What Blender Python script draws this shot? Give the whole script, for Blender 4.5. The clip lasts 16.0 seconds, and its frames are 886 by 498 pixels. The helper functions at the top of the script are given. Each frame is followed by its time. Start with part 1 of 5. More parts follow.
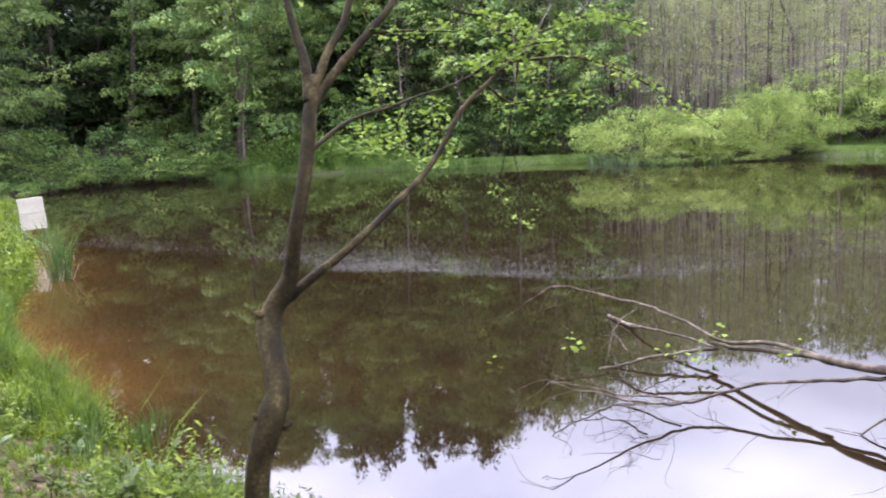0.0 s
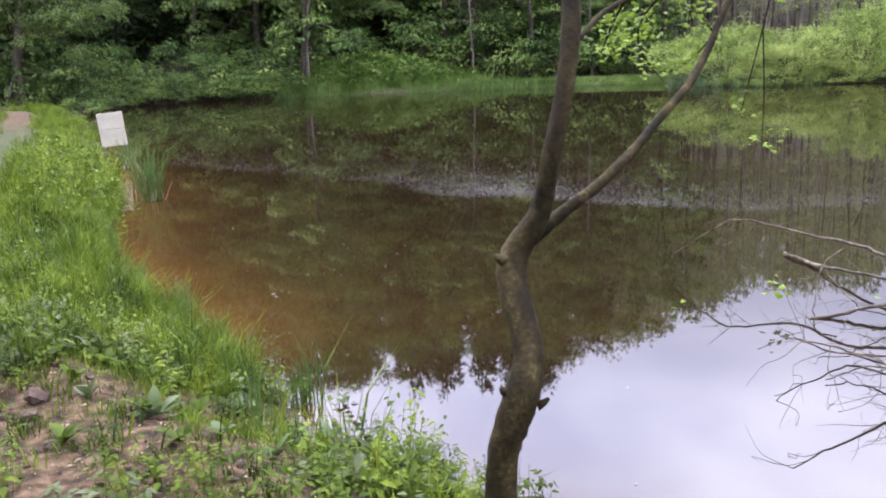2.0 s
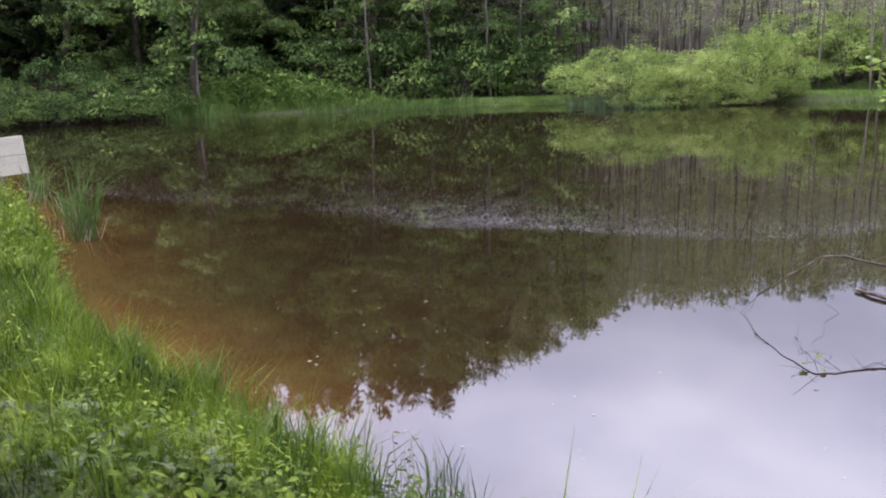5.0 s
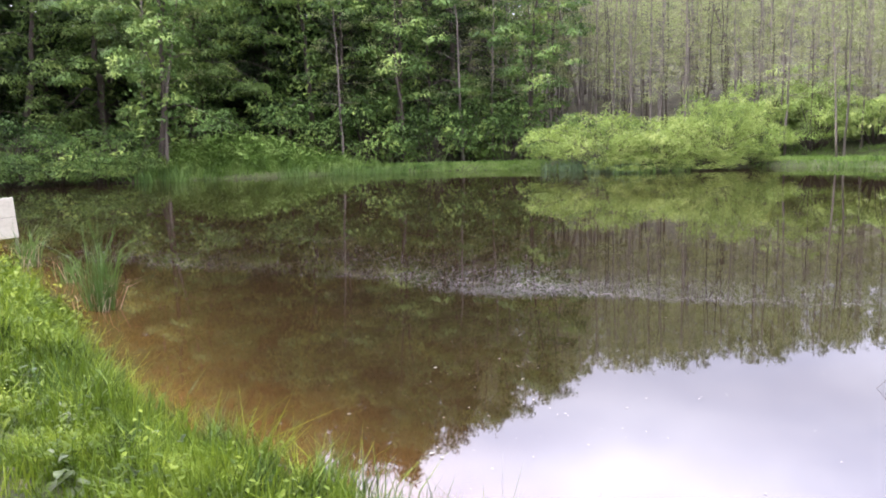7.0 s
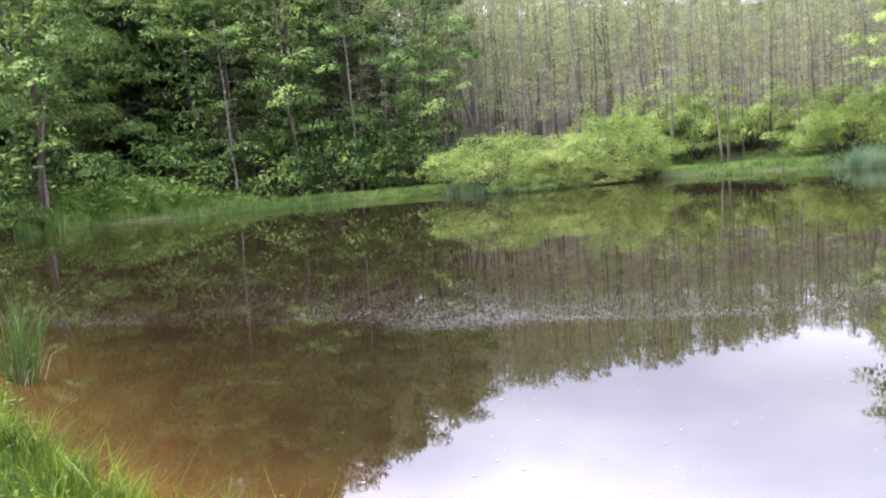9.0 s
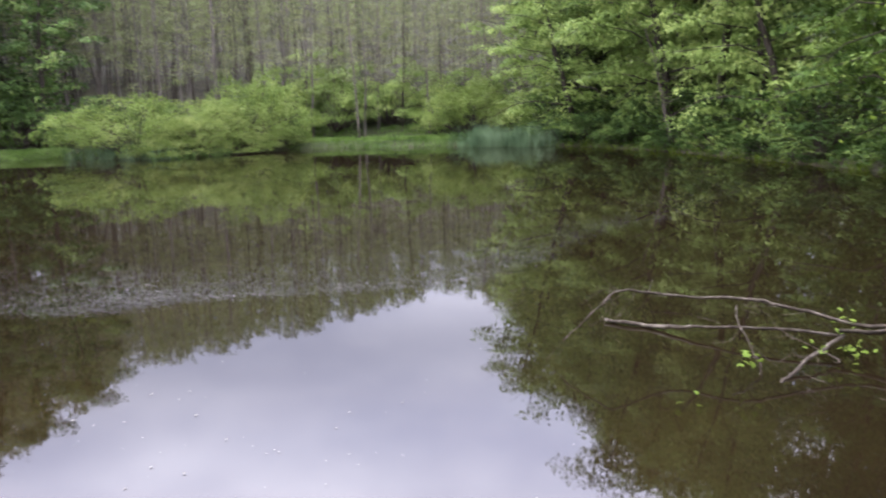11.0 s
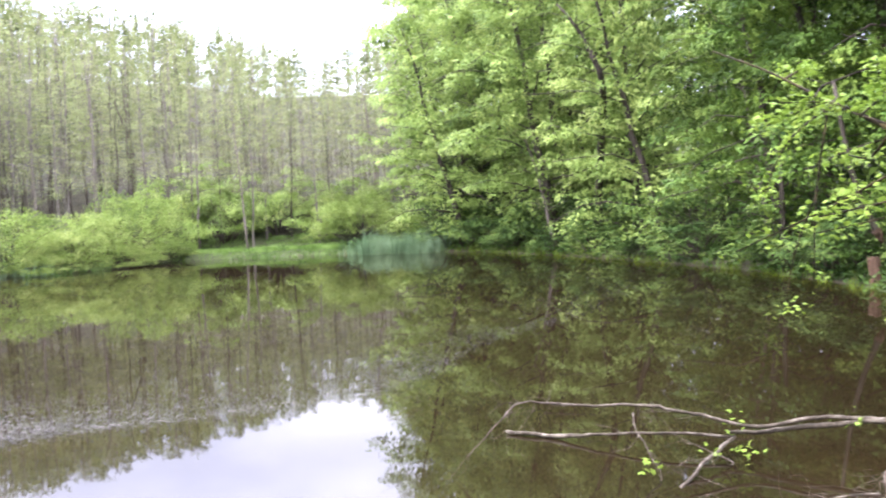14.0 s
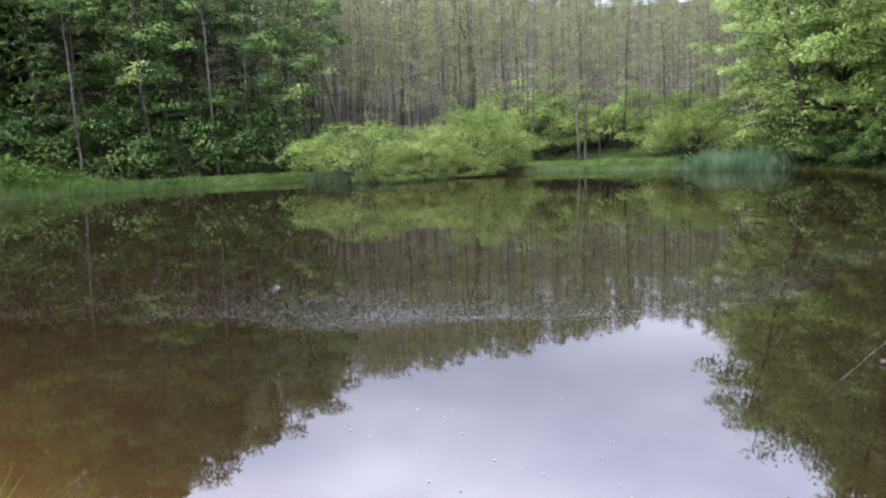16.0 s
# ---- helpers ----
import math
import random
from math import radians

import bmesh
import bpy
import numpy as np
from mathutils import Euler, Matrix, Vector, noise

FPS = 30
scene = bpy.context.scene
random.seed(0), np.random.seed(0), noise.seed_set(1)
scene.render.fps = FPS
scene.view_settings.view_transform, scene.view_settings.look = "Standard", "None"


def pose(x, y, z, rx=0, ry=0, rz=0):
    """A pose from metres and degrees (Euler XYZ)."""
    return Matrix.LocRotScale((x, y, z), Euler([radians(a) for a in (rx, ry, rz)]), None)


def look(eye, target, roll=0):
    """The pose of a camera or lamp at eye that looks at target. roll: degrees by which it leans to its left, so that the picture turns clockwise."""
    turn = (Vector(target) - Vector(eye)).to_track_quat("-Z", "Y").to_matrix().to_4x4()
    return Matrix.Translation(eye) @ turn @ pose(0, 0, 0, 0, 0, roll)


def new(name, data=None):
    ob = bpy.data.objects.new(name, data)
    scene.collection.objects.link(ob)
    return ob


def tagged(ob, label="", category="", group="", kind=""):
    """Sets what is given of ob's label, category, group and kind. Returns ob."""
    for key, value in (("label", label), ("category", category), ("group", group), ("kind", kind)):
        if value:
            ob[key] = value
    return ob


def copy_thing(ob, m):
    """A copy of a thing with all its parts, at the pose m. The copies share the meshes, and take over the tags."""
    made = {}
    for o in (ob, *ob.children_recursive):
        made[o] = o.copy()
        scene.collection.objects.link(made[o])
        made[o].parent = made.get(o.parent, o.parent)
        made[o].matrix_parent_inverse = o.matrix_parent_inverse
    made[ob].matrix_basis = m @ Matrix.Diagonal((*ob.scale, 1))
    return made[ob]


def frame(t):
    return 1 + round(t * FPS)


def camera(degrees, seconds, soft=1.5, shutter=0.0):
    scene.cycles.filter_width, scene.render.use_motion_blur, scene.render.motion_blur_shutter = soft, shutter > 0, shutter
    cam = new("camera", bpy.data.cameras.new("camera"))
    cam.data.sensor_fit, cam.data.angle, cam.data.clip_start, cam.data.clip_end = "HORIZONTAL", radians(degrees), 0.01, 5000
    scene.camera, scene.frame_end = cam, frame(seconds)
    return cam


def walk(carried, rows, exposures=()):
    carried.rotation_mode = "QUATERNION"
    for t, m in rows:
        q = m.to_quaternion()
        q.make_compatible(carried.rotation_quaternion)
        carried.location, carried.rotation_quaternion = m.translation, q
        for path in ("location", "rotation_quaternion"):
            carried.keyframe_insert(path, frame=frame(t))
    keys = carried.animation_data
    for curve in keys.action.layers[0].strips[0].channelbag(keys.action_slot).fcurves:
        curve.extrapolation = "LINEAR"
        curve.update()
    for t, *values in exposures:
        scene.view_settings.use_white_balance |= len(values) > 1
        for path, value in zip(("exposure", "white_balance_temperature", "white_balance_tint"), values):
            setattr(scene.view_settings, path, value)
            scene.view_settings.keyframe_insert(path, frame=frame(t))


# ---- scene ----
cam = camera(55.3, 16.0, soft=1.9, shutter=0.3)
# seconds, eye, yaw, pitch, roll
PATH = [
    (0, 0.000, 0.000, 2.076, 0.00, -8.07, -2.52),
    (0.5, -0.250, 0.193, 2.046, 1.97, -8.77, -3.18),
    (1, -0.510, 0.423, 2.030, 1.78, -11.15, -2.81),
    (1.5, -0.764, 0.705, 2.008, 3.03, -11.88, -3.41),
    (2, -0.991, 0.985, 1.989, 3.48, -13.18, -2.14),
    (2.5, -1.254, 1.231, 1.995, 1.91, -14.71, -3.21),
    (3, -1.458, 1.503, 1.963, 2.58, -15.61, -3.32),
    (3.5, -1.642, 1.713, 1.977, 2.79, -15.22, -0.92),
    (4, -1.875, 1.875, 2.003, -0.33, -13.69, -4.26),
    (4.2, -1.967, 1.928, 2.001, -2.13, -13.54, -3.21),
    (6.3, -3.272, 2.676, 1.986, -8.10, -8.54, -2.89),
    (6.5, -3.355, 2.762, 1.973, -8.49, -8.18, -2.91),
    (7, -3.551, 2.980, 1.947, -8.76, -7.85, -1.25),
    (7.5, -3.765, 3.209, 1.956, -12.00, -6.24, -3.43),
    (8, -3.969, 3.415, 1.931, -12.84, -7.61, -1.19),
    (8.2, -4.041, 3.502, 1.935, -13.09, -6.79, -2.19),
    (10.3, -4.239, 4.083, 1.990, -28.66, -7.93, -2.94),
    (10.5, -4.221, 4.131, 1.989, -32.26, -8.78, -1.97),
    (11, -4.155, 4.212, 1.967, -40.63, -9.71, -1.48),
    (11.5, -4.099, 4.260, 1.929, -47.90, -11.24, -1.32),
    (12, -4.066, 4.229, 1.943, -55.44, -10.33, -1.58),
    (12.5, -4.050, 4.207, 1.970, -60.08, -8.17, -1.86),
    (13, -4.092, 4.208, 2.030, -59.51, -5.15, -2.40),
    (13.5, -4.140, 4.238, 2.054, -54.01, -3.54, -2.71),
    (14, -4.200, 4.251, 2.064, -48.32, -2.86, -2.50),
    (14.5, -4.237, 4.296, 2.034, -41.37, -4.80, -2.09),
    (15, -4.285, 4.307, 2.023, -35.38, -9.11, -2.02),
    (15.5, -4.385, 4.328, 2.030, -30.05, -8.85, -2.33),
    (16, -4.496, 4.370, 2.025, -26.36, -7.73, -2.23),
]
walk(cam, [(t, pose(x, y, z, 90 + pitch, 0, yaw) @ pose(0, 0, 0, 0, 0, roll)) for t, x, y, z, yaw, pitch, roll in PATH],
     exposures=[(0.0, 2.60, 5950, 16), (1.5, 2.45, 5950, 16), (3.0, 2.06, 5900, 17), (4.2, 1.86, 5850, 17), (6.3, 2.45, 6150, 15), (7.2, 2.65, 6150, 15), (8.2, 2.70, 6100, 14), (10.3, 2.35, 6000, 13), (11.5, 1.91, 5900, 14), (12.5, 2.35, 6050, 12), (13.3, 2.90, 6000, 13), (14.2, 3.05, 5950, 13), (15.0, 2.65, 5900, 12), (16.0, 2.10, 5800, 12)])

# ---- world and sun: bright overcast ----
SUN_AZ, SUN_EL = radians(-75), radians(48)   # the sun stands over the west bank
world = bpy.data.worlds.new("sky")
scene.world = world
world.use_nodes = True
wn, wl = world.node_tree.nodes, world.node_tree.links
wn.clear()
w_out, w_bg = wn.new("ShaderNodeOutputWorld"), wn.new("ShaderNodeBackground")
w_sky = wn.new("ShaderNodeTexSky")
w_sky.sky_type, w_sky.sun_disc, w_sky.sun_elevation, w_sky.sun_rotation = "NISHITA", False, SUN_EL, SUN_AZ
w_dim = wn.new("ShaderNodeMix")
w_dim.data_type, w_dim.blend_type = "RGBA", "MULTIPLY"
w_dim.inputs[0].default_value = 1.0
w_dim.inputs[7].default_value = (0.09, 0.09, 0.09, 1)
w_co, w_map, w_noise, w_ramp = (wn.new(k) for k in ("ShaderNodeTexCoord", "ShaderNodeMapping", "ShaderNodeTexNoise", "ShaderNodeValToRGB"))
w_map.inputs["Scale"].default_value = (1.5, 1.5, 3.2)
w_noise.inputs["Scale"].default_value, w_noise.inputs["Detail"].default_value = 1.9, 5.0
w_noise.inputs["Roughness"].default_value = 0.5
w_ramp.color_ramp.elements[0].position, w_ramp.color_ramp.elements[0].color = 0.36, (0.72, 0.70, 0.86, 1)
w_ramp.color_ramp.elements[1].position, w_ramp.color_ramp.elements[1].color = 0.63, (1.20, 1.14, 1.24, 1)
w_mix = wn.new("ShaderNodeMix")
w_mix.data_type = "RGBA"
w_mix.inputs[0].default_value = 0.78
wl.new(w_sky.outputs[0], w_dim.inputs[6])
wl.new(w_co.outputs["Generated"], w_map.inputs[0])
wl.new(w_map.outputs[0], w_noise.inputs["Vector"])
wl.new(w_noise.outputs[0], w_ramp.inputs[0])
wl.new(w_dim.outputs[2], w_mix.inputs[6])
wl.new(w_ramp.outputs[0], w_mix.inputs[7])
w_sep, w_lift, w_over = wn.new("ShaderNodeSeparateXYZ"), wn.new("ShaderNodeMapRange"), wn.new("ShaderNodeMix")
w_lift.inputs[1].default_value, w_lift.inputs[2].default_value, w_lift.inputs[3].default_value, w_lift.inputs[4].default_value = 0.25, 0.50, 0.62, 2.52
w_lift.interpolation_type = "SMOOTHSTEP"
w_over.data_type, w_over.blend_type = "RGBA", "MULTIPLY"
w_over.inputs[0].default_value = 1.0
wl.new(w_co.outputs["Generated"], w_sep.inputs[0])
wl.new(w_sep.outputs[2], w_lift.inputs[0])
wl.new(w_mix.outputs[2], w_over.inputs[6])
wl.new(w_lift.outputs[0], w_over.inputs[7])
wl.new(w_over.outputs[2], w_bg.inputs[0])
w_bg.inputs[1].default_value = 1.0
wl.new(w_bg.outputs[0], w_out.inputs[0])
sun = new("sun", bpy.data.lights.new("sun", "SUN"))
sun.data.energy, sun.data.angle, sun.data.color = 1.1, radians(14), (1.0, 0.95, 0.86)
sun.matrix_world = look((math.sin(SUN_AZ) * 60, math.cos(SUN_AZ) * 60, math.tan(SUN_EL) * 60), (0, 0, 0))

# ---- materials ----


def node_mat(name):
    m = bpy.data.materials.new(name)
    m.use_nodes = True
    n, l = m.node_tree.nodes, m.node_tree.links
    n.clear()
    out = n.new("ShaderNodeOutputMaterial")
    return m, n, l, out


def ramp_node(n, stops):
    r = n.new("ShaderNodeValToRGB")
    e = r.color_ramp.elements
    while len(e) < len(stops):
        e.new(0.5)
    for k, (p, c) in zip(e, stops):
        k.position, k.color = p, (*c, 1)
    return r


def leaf_mat(name, dark, mid, light, through_light=0.35, rough=0.45, patch=0.8, gloss=0.09):
    """Leaf: each card takes its own tone, each plant shifts a little, noise patches run dark to light."""
    m, n, l, out = node_mat(name)
    geo, info, add, mul = n.new("ShaderNodeNewGeometry"), n.new("ShaderNodeObjectInfo"), n.new("ShaderNodeMath"), n.new("ShaderNodeMath")
    mul.operation, mul.inputs[1].default_value = "MULTIPLY", 0.30
    add.operation = "ADD"
    sc = n.new("ShaderNodeMath")
    sc.operation, sc.inputs[1].default_value = "MULTIPLY", 0.78
    l.new(geo.outputs["Random Per Island"], sc.inputs[0])
    l.new(info.outputs["Random"], mul.inputs[0])
    # on tree crowns these patches also put some of the gaps' shade into colour
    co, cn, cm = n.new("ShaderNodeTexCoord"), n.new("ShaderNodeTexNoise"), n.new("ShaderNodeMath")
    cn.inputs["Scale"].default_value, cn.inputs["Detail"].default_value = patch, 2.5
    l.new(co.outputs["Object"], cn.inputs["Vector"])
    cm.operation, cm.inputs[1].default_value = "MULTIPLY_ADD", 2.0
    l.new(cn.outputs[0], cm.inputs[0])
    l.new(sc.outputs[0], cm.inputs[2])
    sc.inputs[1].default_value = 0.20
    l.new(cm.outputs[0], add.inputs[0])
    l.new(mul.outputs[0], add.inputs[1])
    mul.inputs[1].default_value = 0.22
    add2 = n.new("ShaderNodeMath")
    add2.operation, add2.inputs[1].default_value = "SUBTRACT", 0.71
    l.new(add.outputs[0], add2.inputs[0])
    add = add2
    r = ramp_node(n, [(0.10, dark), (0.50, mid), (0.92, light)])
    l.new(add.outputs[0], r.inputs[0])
    p, t, mix = n.new("ShaderNodeBsdfPrincipled"), n.new("ShaderNodeBsdfTranslucent"), n.new("ShaderNodeMixShader")
    p.inputs["Roughness"].default_value = rough
    p.inputs["Specular IOR Level"].default_value = gloss
    l.new(r.outputs[0], p.inputs["Base Color"])
    l.new(r.outputs[0], t.inputs["Color"])
    mix.inputs[0].default_value = through_light
    l.new(p.outputs[0], mix.inputs[1])
    l.new(t.outputs[0], mix.inputs[2])
    l.new(mix.outputs[0], out.inputs[0])
    return m


def rough_mat(name, stops, scale=(6, 6, 6), rough=0.85, bump=0.3, fine=40.0, dist=0.02):
    """Matt surface with tone at two scales and fine relief, in object space."""
    m, n, l, out = node_mat(name)
    co, mp, n1, n2 = (n.new(k) for k in ("ShaderNodeTexCoord", "ShaderNodeMapping", "ShaderNodeTexNoise", "ShaderNodeTexNoise"))
    mp.inputs["Scale"].default_value = scale
    n1.inputs["Scale"].default_value, n1.inputs["Detail"].default_value = 1.0, 8.0
    n2.inputs["Scale"].default_value, n2.inputs["Detail"].default_value = fine, 4.0
    l.new(co.outputs["Object"], mp.inputs[0])
    l.new(mp.outputs[0], n1.inputs["Vector"])
    l.new(co.outputs["Object"], n2.inputs["Vector"])
    mixv = n.new("ShaderNodeMath")
    mixv.operation = "MULTIPLY_ADD"
    mixv.inputs[1].default_value = 0.35
    l.new(n2.outputs[0], mixv.inputs[0])
    sc = n.new("ShaderNodeMath")
    sc.operation, sc.inputs[1].default_value = "MULTIPLY", 0.65
    l.new(n1.outputs[0], sc.inputs[0])
    l.new(sc.outputs[0], mixv.inputs[2])
    r = ramp_node(n, stops)
    l.new(mixv.outputs[0], r.inputs[0])
    p, b = n.new("ShaderNodeBsdfPrincipled"), n.new("ShaderNodeBump")
    p.inputs["Roughness"].default_value = rough
    p.inputs["Specular IOR Level"].default_value = 0.12
    b.inputs["Strength"].default_value, b.inputs["Distance"].default_value = bump, dist
    l.new(mixv.outputs[0], b.inputs["Height"])
    l.new(b.outputs[0], p.inputs["Normal"])
    l.new(r.outputs[0], p.inputs["Base Color"])
    l.new(p.outputs[0], out.inputs[0])
    return m


BARK = rough_mat("bark_grey_brown", [(0.25, (0.0135, 0.0110, 0.0079)), (0.5, (0.0381, 0.0307, 0.0227)), (0.78, (0.0798, 0.0700, 0.0553))], (9, 9, 2), 0.9, 0.6, 50)
BARK_YOUNG = rough_mat("bark_young_smooth", [(0.33, (0.0030, 0.0022, 0.0007)), (0.45, (0.0106, 0.0078, 0.0027)), (0.56, (0.0246, 0.0186, 0.0063)), (0.68, (0.0606, 0.0494, 0.0199))], (9, 9, 5), 0.85, 1.0, 55, 0.015)
BARK_PALE = rough_mat("bark_pale", [(0.25, (0.0392, 0.0322, 0.0250)), (0.5, (0.0875, 0.0738, 0.0590)), (0.8, (0.1521, 0.1336, 0.1134))], (6, 6, 2), 0.85, 0.4, 40)
BARK_WOOD = rough_mat("bark_dull_brown", [(0.25, (0.0300, 0.0245, 0.0190)), (0.5, (0.0800, 0.0690, 0.0560)), (0.8, (0.1450, 0.1270, 0.1060))], (6, 6, 2), 0.9, 0.4, 40)
DEADWOOD = rough_mat("dead_wood", [(0.30, (0.0112, 0.0083, 0.0054)), (0.5, (0.0416, 0.0326, 0.0231)), (0.74, (0.1600, 0.1368, 0.1054))], (12, 12, 12), 0.85, 0.5, 60, 0.006)
RAWWOOD = rough_mat("split_wood", [(0.28, (0.0200, 0.0140, 0.0100)), (0.5, (0.0560, 0.0330, 0.0210)), (0.8, (0.1700, 0.1050, 0.0680))], (14, 14, 3), 0.8, 0.5, 60, 0.01)
# crown greens: dark and light stops spread apart to paint in shaded gaps
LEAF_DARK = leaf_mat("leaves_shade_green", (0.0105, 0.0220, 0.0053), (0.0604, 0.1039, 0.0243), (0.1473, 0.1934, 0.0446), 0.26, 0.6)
# near-black needles: the shade deep in the left wood is put into this colour
NEEDLES_SHADE = leaf_mat("spruce_needles_shade_dark", (0.0058, 0.0116, 0.0034), (0.0143, 0.0251, 0.0068), (0.0306, 0.0449, 0.0129), 0.10, 0.6)
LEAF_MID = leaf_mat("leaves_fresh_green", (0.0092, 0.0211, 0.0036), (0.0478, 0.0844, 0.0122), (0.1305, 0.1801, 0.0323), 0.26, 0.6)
LEAF_HAZEL = leaf_mat("leaves_hazel", (0.0200, 0.0450, 0.0080), (0.0820, 0.1480, 0.0230), (0.1850, 0.2650, 0.0520), 0.34, 0.55)
LEAF_PALE = leaf_mat("leaves_pale_olive", (0.0577, 0.0744, 0.0270), (0.1256, 0.1432, 0.0539), (0.2000, 0.2167, 0.0930), 0.42, 0.65)
LEAF_FRESH = leaf_mat("leaves_light_yellow_green", (0.0395, 0.0659, 0.0135), (0.1435, 0.2014, 0.0436), (0.2756, 0.3340, 0.0969), 0.34, 0.6)
LEAF_SOFT = leaf_mat("leaves_soft_green", (0.0158, 0.0300, 0.0067), (0.0666, 0.1021, 0.0245), (0.1497, 0.1946, 0.0519), 0.38, 0.6)
LEAF_WILLOW = leaf_mat("leaves_willow", (0.0502, 0.0792, 0.0163), (0.1380, 0.1847, 0.0401), (0.2465, 0.2884, 0.0902), 0.38, 0.6)
LEAF_MAPLE = leaf_mat("leaves_maple", (0.0660, 0.1100, 0.0122), (0.1232, 0.1813, 0.0245), (0.2035, 0.2598, 0.0432), 0.40, 0.5, 4.0, 0.07)
GRASS = leaf_mat("grass_blades", (0.0089, 0.0176, 0.0014), (0.0594, 0.0945, 0.0063), (0.1415, 0.1841, 0.0194), 0.30, 0.6, 4.0)
GRASS_LIME = leaf_mat("grass_lime", (0.0393, 0.0725, 0.0124), (0.0786, 0.1303, 0.0232), (0.1309, 0.1883, 0.0513), 0.34, 0.55)
REED = leaf_mat("reed_blades", (0.0266, 0.0516, 0.0116), (0.0548, 0.0948, 0.0213), (0.1038, 0.1442, 0.0450), 0.30, 0.5)
REED_BLUE = leaf_mat("reed_blue_green", (0.050, 0.084, 0.038), (0.095, 0.142, 0.070), (0.150, 0.205, 0.112), 0.30, 0.5)
WEED = leaf_mat("weed_leaves", (0.0101, 0.0191, 0.0014), (0.0490, 0.0776, 0.0051), (0.1278, 0.1654, 0.0173), 0.30, 0.5, 4.0, 0.07)
WEED_GREY = leaf_mat("weed_leaves_grey_green", (0.0190, 0.0312, 0.0072), (0.0431, 0.0587, 0.0168), (0.0759, 0.0917, 0.0317), 0.2, 0.45, 4.0, 0.12)
# paler grey-green: sky sheen on dock leaves is put into the colour
WEED_SHEEN = leaf_mat("weed_leaves_sheen_pale", (0.0364, 0.0550, 0.0176), (0.0650, 0.0908, 0.0336), (0.1092, 0.1375, 0.0588), 0.25, 0.4, 4.0, 0.10)
STRAW = leaf_mat("dry_straw", (0.09, 0.065, 0.04), (0.19, 0.145, 0.09), (0.34, 0.28, 0.19), 0.25, 0.6)
PETAL = rough_mat("floating_petals", [(0.2, (0.0806, 0.0713, 0.0496)), (0.8, (0.2170, 0.2046, 0.1798))], (30, 30, 30), 0.7, 0.0)
SCUM = leaf_mat("pollen_scum", (0.0234, 0.0212, 0.0180), (0.0468, 0.0432, 0.0378), (0.0945, 0.0891, 0.0810), 0.0, 0.7, 2.0)
BOARD = rough_mat("white_board", [(0.25, (0.2127, 0.1955, 0.1534)), (0.5, (0.3262, 0.3072, 0.2417)), (0.8, (0.3971, 0.3770, 0.3008))], (3, 3, 3), 0.6, 0.1, 30, 0.003)
POST = rough_mat("weathered_post", [(0.25, (0.05, 0.045, 0.04)), (0.8, (0.17, 0.15, 0.12))], (20, 20, 3), 0.9, 0.4, 60, 0.004)

# ---- mesh helpers ----


def mesh_of(name, verts, faces, mat, smooth=False):
    me = bpy.data.meshes.new(name)
    me.from_pydata(np.asarray(verts).tolist(), [], np.asarray(faces).tolist() if not isinstance(faces, list) else faces)
    me.materials.append(mat)
    if smooth:
        me.polygons.foreach_set("use_smooth", [True] * len(me.polygons))
    me.update()
    return me


def piece(name, me, parent=None, label=""):
    ob = new(name, me)
    if parent is not None:
        ob.parent = parent
    return tagged(ob, label)


def join(lots):
    """Verts and faces of several lots as one."""
    vs, fs, k = [], [], 0
    for v, f in lots:
        vs.append(np.asarray(v, float))
        fs += [[i + k for i in q] for q in (f.tolist() if hasattr(f, "tolist") else f)]
        k += len(v)
    return np.concatenate(vs), fs


def glide(points, n):
    """n points on a smooth line through the given ones (each may carry a radius)."""
    p = np.asarray(points, float)
    if len(p) < 3:
        t = np.linspace(0, 1, n)[:, None]
        return p[0] * (1 - t) + p[-1] * t
    q = np.vstack([2 * p[0] - p[1], p, 2 * p[-1] - p[-2]])
    out = []
    for u in np.linspace(0, len(p) - 1 - 1e-6, n):
        i, t = int(u), u - int(u)
        a, b, c, d = q[i:i + 4]
        out.append(0.5 * (2 * b + (c - a) * t + (2 * a - 5 * b + 4 * c - d) * t * t + (3 * b - a - 3 * c + d) * t ** 3))
    return np.array(out)


def tube(points, radii, sides=7, lump=0.0, rng=None):
    """A closed limb along the points."""
    p, r = np.asarray(points, float), np.asarray(radii, float)
    d = np.gradient(p, axis=0)
    d /= np.linalg.norm(d, axis=1, keepdims=True) + 1e-9
    ref = np.array([0.31, 0.17, 0.0]) if abs(d[:, 2]).mean() > 0.6 else np.array([0.0, 0.05, 1.0])
    a = np.cross(d, ref)
    a /= np.linalg.norm(a, axis=1, keepdims=True) + 1e-9
    b = np.cross(d, a)
    ang = np.linspace(0, 2 * np.pi, sides, endpoint=False)
    rr = r[:, None] * np.ones(sides)
    if lump and rng is not None:
        rr = rr * (1 + lump * rng.normal(size=rr.shape))
    v = p[:, None] + rr[..., None] * (np.cos(ang)[None, :, None] * a[:, None] + np.sin(ang)[None, :, None] * b[:, None])
    n = len(p)
    f = [[i * sides + j, i * sides + (j + 1) % sides, (i + 1) * sides + (j + 1) % sides, (i + 1) * sides + j] for i in range(n - 1) for j in range(sides)]
    f += [list(range(sides))[::-1], [(n - 1) * sides + j for j in range(sides)]]
    return v.reshape(-1, 3), f


